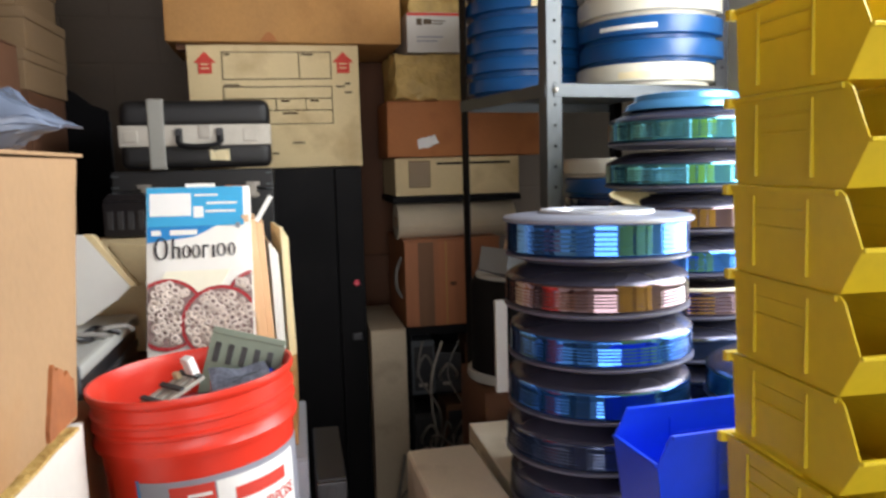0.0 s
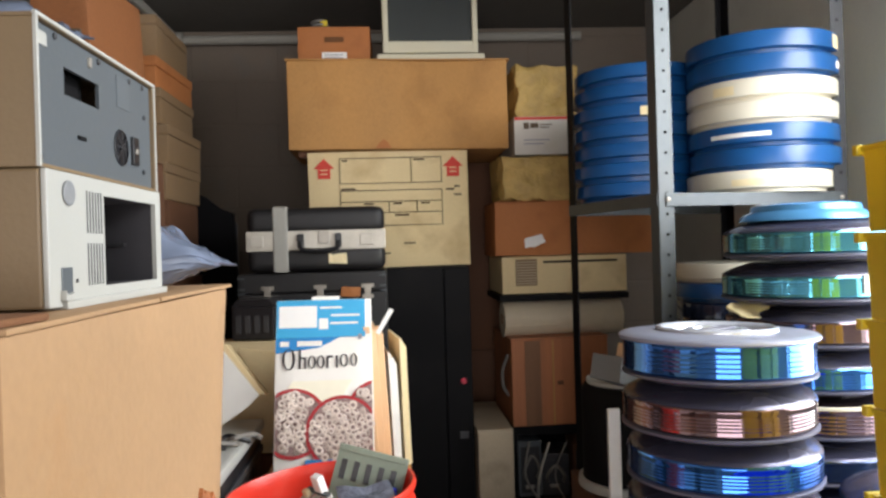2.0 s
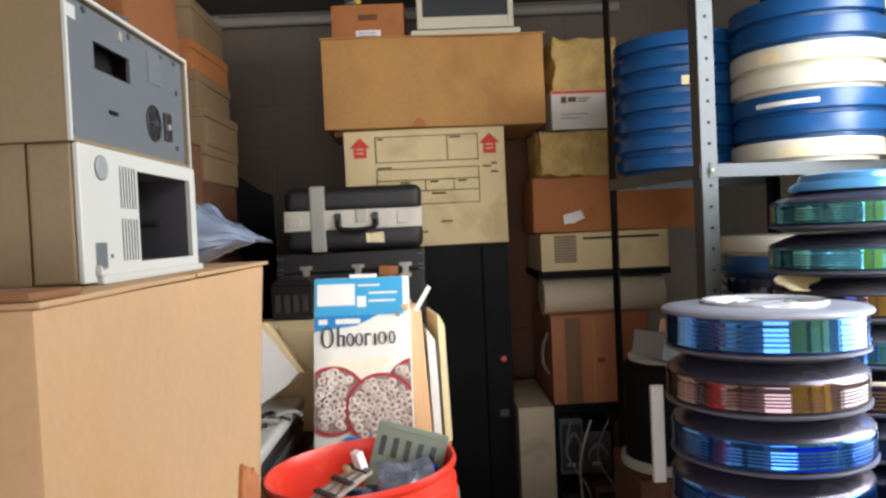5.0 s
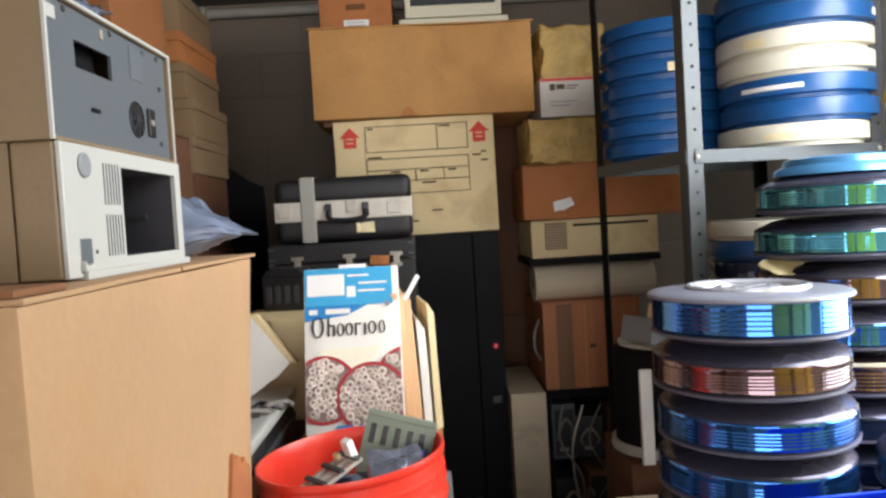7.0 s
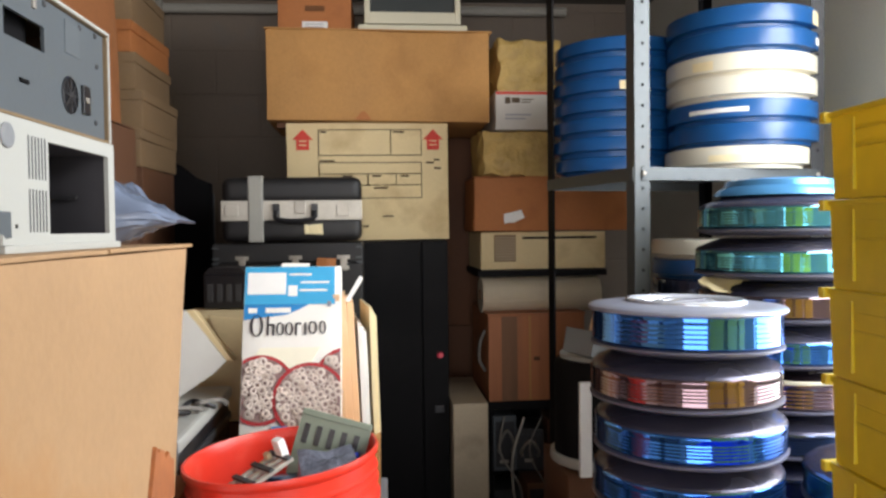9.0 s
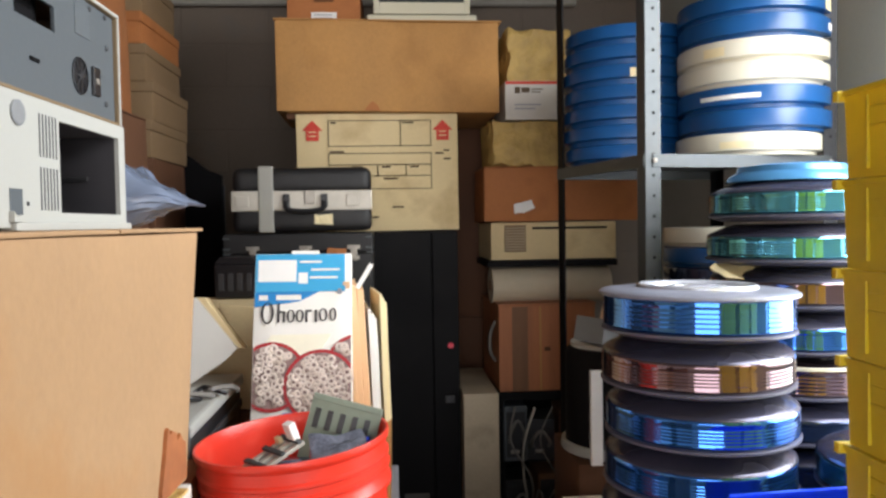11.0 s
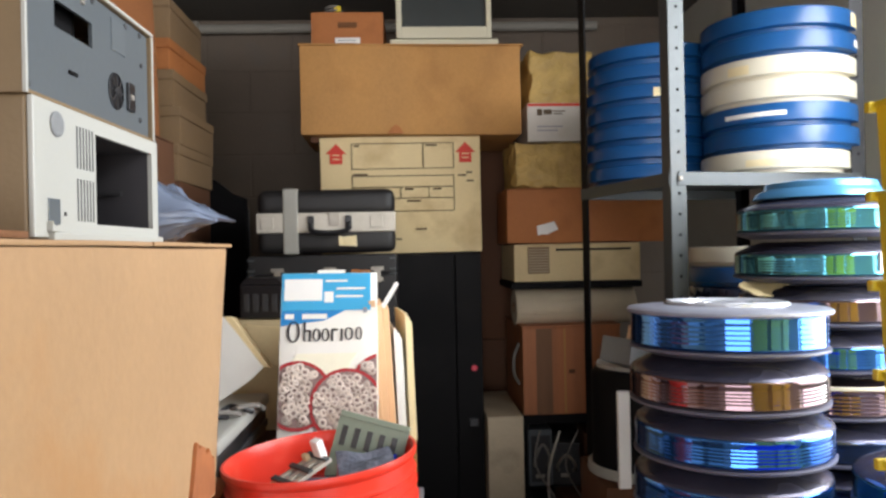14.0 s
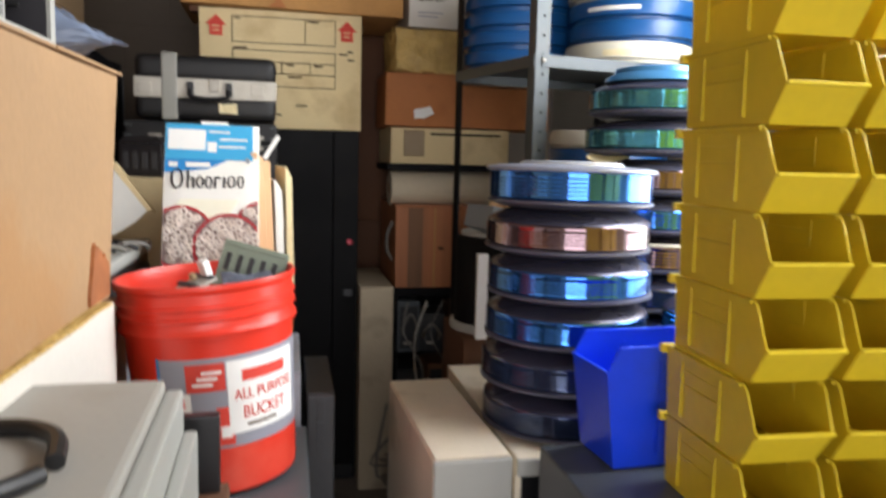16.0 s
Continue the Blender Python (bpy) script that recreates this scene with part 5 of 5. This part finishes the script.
def reel_stacks():
    z = 1.5015
    h = 0.0555
    cols = [("reel_white", [(-46, -20, 0.3, 0.6, "label_cream")]), ("reel_blue", []), ("reel_blue", [(-66, -20, 0.42, 0.62, "label_white")]), ("reel_white", []),
            ("reel_white", [(-62, -45, 0.3, 0.7, "label_cream")]), ("reel_blue", [(42, 66, 0.4, 0.72, "label_white")]), ("reel_blue", [(38, 56, 0.25, 0.85, "label_cream")])]
    for i, (m, labs) in enumerate(cols):
        r = 0.186 if i else 0.179
        dx = (-0.012, 0.004, 0.002, 0.0, 0.0, 0.002, 0.0)[i]
        reel((1.262 + dx, 2.165, z), r, h, m, ("blue" if m == "reel_blue" else "off-white") + " plastic film reel case stacked on the shelf", "reels on the shelf", labs, 8 * i if not labs else 0)
        z += h + 0.001
    z = 1.5015
    for i in range(7):
        labs = [(-15, -3, 0.3, 0.75, "label_cream")] if i == 4 else ([(36, 46, 0.2, 0.9, "label_grey")] if i == 0 else [])
        reel((1.012 + (0.003, -0.002, 0.0, 0.002, 0.0, 0.003, 0.006)[i], 2.425, z), 0.186, 0.0535, "reel_blue", "blue plastic film reel case in the rear stack", "reels on the shelf", labs, 0, 0.27)
        z += 0.0545
    # reels half hidden lower down
    z = 0.578
    for i in range(14):
        m = "reel_white" if i == 13 else ("reel_blue" if i in (12, 9, 6) else "pack_black")
        reel((1.255, 2.285, z), 0.178, 0.052, m, "dusty film reel case low on the shelving", "lower reels")
        z += 0.0535


reel_stacks()


# ---- disk packs ----
def pack_parts(r=0.173, domed=False):
    """The smoked cover, ringed by fine grooves, and the base rim under it."""
    top = 0.0550 if domed else 0.0655
    wall = [(r * 0.955, 0.0145), (r * 0.985, 0.016), (r, 0.019), (r, 0.0195)]
    for k in range(5):
        z = 0.0255 + k * (top - 0.031) / 4.6
        wall += [(r, z - 0.0016), (r - 0.00028, z - 0.0006), (r - 0.00028, z + 0.0004), (r, z + 0.0012)]
    wall += [(r, top), (r, top + 0.0005)]
    if domed:
        wall += [(r * 0.985, 0.0600), (r * 0.95, 0.0640), (r * 0.80, 0.0755), (r * 0.66, 0.0820), (r * 0.30, 0.0805)]
    else:
        wall += [(r * 0.985, 0.0715), (r * 0.95, 0.0745), (r * 0.78, 0.0785), (r * 0.66, 0.0790), (r * 0.56, 0.0660), (r * 0.30, 0.0660)]
    base = [(r * 0.62, 0.0), (r * 0.84, 0.0), (r * 0.88, 0.002), (r * 0.975, 0.0070), (r * 1.012, 0.0090), (r * 1.014, 0.0125), (r * 0.99, 0.0142), (r * 0.4, 0.014)]
    return lathe(wall, 72), lathe(base, 72)


def disk_pack(at, mat, label, group, rz=0.0, grey_top=False, tilt=(0, 0), tag=False, pale_rim=False, size=(1, 1, 1)):
    r = 0.173
    t = thing("disk_pack", at, label, "disk pack", rz, group, rx=tilt[0], ry=tilt[1])
    t.scale = size
    domed = not (grey_top or pale_rim)
    cover, base = pack_parts(r, domed)
    if domed:
        part("shoulder", lathe([(r * 0.992, 0.0590), (r * 0.984, 0.0612), (r * 0.95, 0.0652), (r * 0.80, 0.0766), (r * 0.66, 0.0834), (r * 0.62, 0.0834)], 72, cap=False), "pack_shoulder", t, "dusty domed shoulder", smooth=True)
    part("cover", cover, mat, t, "glossy smoked plastic cover", smooth=True)
    part("base", base, "pack_rim", t, "grey plastic base rim", smooth=True)
    if pale_rim:
        part("band", lathe([(r * 0.99, 0.0670), (r * 1.006, 0.0672), (r * 1.006, 0.0725), (r * 0.98, 0.074)], 72, cap=False), "reel_white", t, "white plastic band", smooth=True)
    if tag:
        part("label", box(-0.026, 0.026, -r - 0.0035, -r + 0.004, 0.024, 0.060, 0.0006, pose(0, 0, 0, 0, 0, 14 - rz)), "label_white", t, "white paper label")
    if grey_top:
        # wide dusty flange, a raised polished ring and a sunk hub with a carrying bar
        part("lid", lathe([(r * 0.99, 0.0672), (r * 1.035, 0.0682), (r * 1.045, 0.0710), (r * 1.040, 0.0745), (r * 1.01, 0.0775), (r * 0.90, 0.0795), (r * 0.68, 0.0815), (r * 0.64, 0.0815)], 72, cap=False), "pack_top", t, "dusty silver-grey lid", smooth=True)
        part("lid_ring", lathe([(r * 0.645, 0.0800), (r * 0.640, 0.0850), (r * 0.615, 0.0880), (r * 0.590, 0.0870), (r * 0.555, 0.0800), (r * 0.540, 0.0700)], 72, cap=False), "lid_ring", t, "polished raised ring", smooth=True)
        part("hub_plate", lathe([(r * 0.545, 0.0690), (r * 0.545, 0.0715), (r * 0.50, 0.0725), (r * 0.1, 0.0725)], 56), "pack_top", t, smooth=True)
        part("hub_ring", lathe([(r * 0.24, 0.0726), (r * 0.25, 0.0830), (r * 0.30, 0.0850), (r * 0.35, 0.0820), (r * 0.37, 0.0726)], 56, cap=False), "lid_ring", t, smooth=True)
        part("handle", box(-0.050, 0.050, -0.010, 0.010, 0.0780, 0.0850, 0.003, pose(0, 0, 0, 0, 0, 28)), "pack_rim", t)
    else:
        part("hub", lathe([(r * 0.58, 0.0812), (r * 0.56, 0.0832), (r * 0.3, 0.0832)], 48), "pack_rim", t, smooth=True)
    return t


def disk_stacks():
    # near stack
    z, near = 0.690, (0.955, 0.955, 1.075)
    mats = ["pack_black", "pack_black", "pack_blue", "pack_blue", "pack_plum"]
    offs = [(0.004, 0.0), (-0.001, 0.004), (0.004, 0.0), (0.006, -0.003), (0.0, 0.0)]
    names = {"pack_black": "nearly black", "pack_blue": "deep blue", "pack_plum": "brownish"}
    for m, (dx, dy) in zip(mats, offs):
        disk_pack((0.856 + dx, 1.545 + dy, z), m, names[m] + " smoked disk pack in a tall stack", "near stack of disk packs", rz=random.uniform(-40, 40), size=near)
        z += 0.0905
    disk_pack((0.860, 1.55, z - 0.001), "pack_blue", "blue disk pack with a dusty silver lid on the stack", "near stack of disk packs", 0, True, (-1.0, 0.8), size=(0.955, 0.955, 1.04))
    # teal stack under the shelf
    z = 0.531
    for i in range(10):
        m = ("pack_black", "pack_black", "pack_black", "pack_black", "pack_black", "pack_plum", "pack_blue", "pack_plum", "pack_teal", "pack_teal")[i]
        disk_pack((1.172 + (0.006 if i % 2 else 0), 1.80, z), m, ("teal" if m == "pack_teal" else "dark") + " smoked disk pack in the rear stack", "rear stack of disk packs", rz=25 * i, tag=(i == 8), pale_rim=(i == 5))
        z += 0.090
    c = thing("pack_knob_lid", (1.172, 1.80, z - 0.0065), "pale blue carrying lid on the rear disk packs", "lid")
    part("dome", lathe([(0.135, 0.0), (0.128, 0.012), (0.112, 0.02), (0.108, 0.032), (0.095, 0.036), (0.02, 0.037)], 56), "lid_blue", c, smooth=True)


disk_stacks()
disk_pack((1.196, 1.402, 0.890), "pack_teal", "pale blue disk pack on a carton between the stacks", "low disk packs", 10)
disk_pack((1.198, 1.400, 0.804), "pack_black", "dark disk pack on a carton between the stacks", "low disk packs", 40)
disk_pack((1.194, 1.402, 0.718), "pack_black", "dark disk pack on a carton between the stacks", "low disk packs", 70)
carton("low_pack_carton", (1.21, 1.42, 0.0), (0.20, 0.22, 0.716), "card_dark", "dark carton under the low disk packs", seam=False)
carton("stand_carton", (1.172, 1.80, 0.0), (0.24, 0.24, 0.529), "card_dark", "dark carton under the rear disk packs", seam=False)


def foil_scraps():
    t = thing("paper_wrapper", (1.04, 1.76, 1.237), "crumpled yellowish paper wrapper between the stacks", "paper", 18, rx=25)
    part("sheet", dented(box(-0.06, 0.06, -0.035, 0.035, 0, 0.004, 0.001), 0.012, 22, 5), "label_cream", t, smooth=True)


foil_scraps()


def white_cases():
    t = thing("white_case", (0.608, 1.562, 0.0), "off-white metal computer case with a dusty top", "computer", 2)
    part("body", prism([(-0.072, 0.0), (0.072, 0.0), (0.072, 0.708), (0.068, 0.712), (-0.067, 0.712), (-0.072, 0.706)], -0.235, 0.235), "dusty_white", t)
    part("front_bezel", box(-0.072, 0.072, -0.246, -0.236, 0.01, 0.709, 0.004), "bezel_white", t)
    t = thing("white_cabinet", (0.90, 1.63, 0.0), "white metal equipment cabinet with a dark open front", "cabinet", 0)
    bm = bmesh.new()
    add_box(bm, -0.19, 0.19, -0.265, 0.37, 0.653, 0.688, 0.004)
    add_box(bm, -0.19, -0.178, -0.26, 0.37, 0, 0.6525, 0.002)
    add_box(bm, 0.178, 0.19, -0.26, 0.37, 0, 0.6525, 0.002)
    add_box(bm, -0.1775, 0.1775, 0.355, 0.37, 0, 0.6525, 0.002)
    part("shell", bm, "dusty_white", t)
    part("front_edge", box(-0.19, 0.19, -0.272, -0.2655, 0.654, 0.687, 0.003), "bezel_white", t)
    part("inner_panel", box(-0.17, 0.17, -0.235, -0.225, 0.02, 0.648, 0.002), "black_plastic", t)
    part("drive_face", box(-0.12, -0.03, -0.245, -0.2355, 0.48, 0.62, 0.006), "steel_dark", t)
    bm = lathe([(0.028, 0), (0.028, 0.006), (0.018, 0.009)], 28)
    bmesh.ops.transform(bm, matrix=pose(-0.075, -0.2455, 0.545, 90, 0, 0), verts=bm.verts)
    part("knob", bm, "steel_dark", t, smooth=True)


white_cases()


# ---- parts bins ----
def bin_mesh(w, d, h, low=0.45, slope=0.032):
    """Stacking hopper bin, open to -y: one moulded shell of floor, back, cut sides and a leaning front lip."""
    bm = bmesh.new()
    side = [(slope, 0.0), (d - 0.004, 0.0), (d, h), (slope, h), (slope * 0.78, h * 0.955), (0.0, h * low)]
    a, b = ([bm.verts.new((s * (w / 2 - 0.003 * (1 - z / h)), y, z)) for y, z in side] for s in (-1, 1))
    bm.faces.new((a[0], a[1], b[1], b[0]))
    bm.faces.new((a[1], a[2], b[2], b[1]))
    bm.faces.new((a[0], a[5], b[5], b[0]))
    bm.faces.new(a)
    bm.faces.new(b)
    bmesh.ops.recalc_face_normals(bm, faces=bm.faces)
    bmesh.ops.solidify(bm, geom=list(bm.faces), thickness=0.0025)
    return bm


def bin_parts(t, w, d, h, mat, low=0.45, slope=0.032):
    part("shell", bin_mesh(w, d, h, low, slope), mat, t)
    for s in (-1, 1):
        def rib(name, y0, y1, z0, z1, out=0.0016):
            xa, xb = sorted((s * (w / 2 - 0.004), s * (w / 2 + out)))
            part(name, box(xa, xb, y0, y1, z0, z1, 0.0005), mat, t)
        rib("rim", slope * 1.1, d + 0.002, h - 0.005, h + 0.001, 0.003)
        rib("panel_frame", d * 0.355, d * 0.372, h * 0.10, h * 0.90)
        rib("panel_frame", d * 0.790, d * 0.807, h * 0.10, h * 0.90)
        for z in (0.56, 0.76):
            rib("panel_rib", d * 0.38, d * 0.785, h * z, h * z + 0.0025, 0.0008)
    part("back_hook", box(-w / 2 - 0.009, w / 2 + 0.009, d - 0.001, d + 0.010, h - 0.011, h + 0.002, 0.002), mat, t)
    part("lip", box(-w / 2 + 0.002, w / 2 - 0.002, -0.003, 0.003, h * low - 0.002, h * low + 0.003, 0.001), mat, t)


def bins():
    w, d, h = 0.112, 0.232, 0.1045
    for c, (x, y, top, turn) in enumerate(((0.914, 0.875, 1.5, -1.3), (1.043, 0.868, 1.5, -5.0), (1.172, 0.855, 1.39, -7.0))):
        n = 7 if c < 2 else 6
        for i in range(n):
            z = top - 0.107 * (i + 1)
            if c == 0 and i == 0:
                first = thing("parts_bin", (x, y, z), "yellow plastic hopper-front parts bin in a stack", "bin", turn, "yellow parts bins")
                bin_parts(first, w, d, h, "bin_yellow")
            else:
                copy_thing(first, pose(x + 0.003 * math.sin(i * 2 + c), y + 0.002 * math.cos(i), z, 0, 0, turn + 0.8 * math.sin(i * 1.7 + c)))
    b = thing("blue_parts_bin", (0.776, 1.207, 0.7535), "blue plastic hopper-front parts bin, empty", "bin", -86)
    bin_parts(b, 0.125, 0.26, 0.196, "bin_blue", 0.80, 0.02)


bins()
tower("dark_cabinet", (0.97, 1.05, 0.0), (0.50, 0.44, 0.7495), "panel_grey", "dark grey metal cabinet carrying the parts bins")


# ---- near left, low ----
def near_case():
    t = thing("desktop_case", (0.058, 0.725, 0.857), "dusty off-white desktop computer case with a cable on it", "computer", 1.5)
    part("cover", box(-0.26, 0.118, -0.28, 0.16, 0, 0.142, 0.006), "dusty_white_shaded", t)
    part("bezel", box(0.1185, 0.136, -0.275, 0.155, 0.002, 0.132, 0.004), "bezel_white", t)
    part("trim", box(0.1365, 0.15, -0.27, 0.15, 0.004, 0.088, 0.003), "bezel_white", t)
    c = thing("cable", (0.045, 0.655, 0.9995), "thick black looped cable lying on the desktop case", "cable")
    pts = [(0.085 * math.cos(a * 0.5), 0.085 * math.sin(a * 0.5), 0.007 + 0.003 * math.sin(a * 1.3)) for a in range(13)]
    part("cord", tube(pts, 0.0075, 9), "cable_black", c, smooth=True)
    t = thing("black_plate", (0.192, 0.925, 0.855), "thin black plastic panel standing on edge", "panel", 2)
    part("panel", box(-0.030, 0.030, -0.005, 0.012, 0, 0.09, 0.002), "black_plastic", t)


near_case()
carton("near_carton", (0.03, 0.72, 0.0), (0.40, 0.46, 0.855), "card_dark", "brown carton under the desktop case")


# ---- left stack of file boxes ----
def file_stack():
    rnd = random.Random(3)
    z = 0.0
    for h, m, x in ((0.45, "card_dark", -0.585), (0.45, "card_dark", -0.585), (0.42, "card_dark", -0.585), (0.244, "card_dark", -0.585), (0.115, "file_box", -0.582), (0.120, "file_box", -0.580),
                    (0.115, "file_box", -0.600), (0.097, "card_orange", -0.604), (0.130, "file_box", -0.612)):
        t = thing("file_box", (x, 2.80 + rnd.uniform(-0.01, 0.01), z), ("pale file storage box" if m == "file_box" else "brown file storage box") + " in a tall stack", "box", rnd.uniform(-2, 2), "file boxes by the wall")
        part("body", dented(box(-0.17, 0.17, -0.19, 0.19, 0, h - 0.032 if h < 0.2 else h - 0.002, 0.003), 0.003), m, t, smooth=True)
        if h < 0.2:
            part("lid", dented(box(-0.173, 0.173, -0.194, 0.194, h - 0.0315, h - 0.001, 0.003), 0.002), m, t, smooth=True)
            part("tape", box(0.045, 0.095, -0.1985, -0.192, 0.010, h - 0.036, 0.0005), "card", t)
            for q in range(3):
                part("print_bar", box(-0.15 + 0.02 * q, 0.03 + 0.02 * q, -0.1955, -0.1915, 0.014 + q * 0.022, 0.0165 + q * 0.022, 0, pose(0, 0, 0, 0, -4, 0)), "ink_brown", t)
        z += h
    lean = carton("leaning_carton", (-0.425, 2.10, 1.634), (0.13, 0.28, 0.40), "card_rust", "orange-brown carton leaning on the tall stack", rz=-6, ry=-2, seam=False)
    for q in range(3):
        part("print_bar", box(-0.030, 0.036 - 0.012 * q, -0.1475, -0.141, 0.14 + q * 0.055, 0.160 + q * 0.055, 0, pose(0, 0, 0, 0, 8, 0)), "ink_brown", lean)
    carton("left_tall_carton", (-0.60, 2.05, 0.0), (0.50, 0.44, 1.02), "card_dark", "tall dark carton behind the drive cases")
    carton("left_upper_carton", (-0.58, 2.05, 1.021), (0.52, 0.42, 0.61), "card_dark", "brown carton stacked behind the drive cases")
    carton("corner_carton", (-0.44, 1.60, 0.0), (0.34, 0.38, 1.72), "card_dark", "tall brown carton under a plastic bag", seam=False)
    film_bag((-0.335, 1.53, 1.763), -20, "crumpled grey clear plastic bag lying on a tall carton")
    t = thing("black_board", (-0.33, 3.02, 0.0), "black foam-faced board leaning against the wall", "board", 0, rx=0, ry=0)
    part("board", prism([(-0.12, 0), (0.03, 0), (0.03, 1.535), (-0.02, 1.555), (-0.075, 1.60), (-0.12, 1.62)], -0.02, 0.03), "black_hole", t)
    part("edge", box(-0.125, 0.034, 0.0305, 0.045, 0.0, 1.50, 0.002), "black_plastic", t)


file_stack()
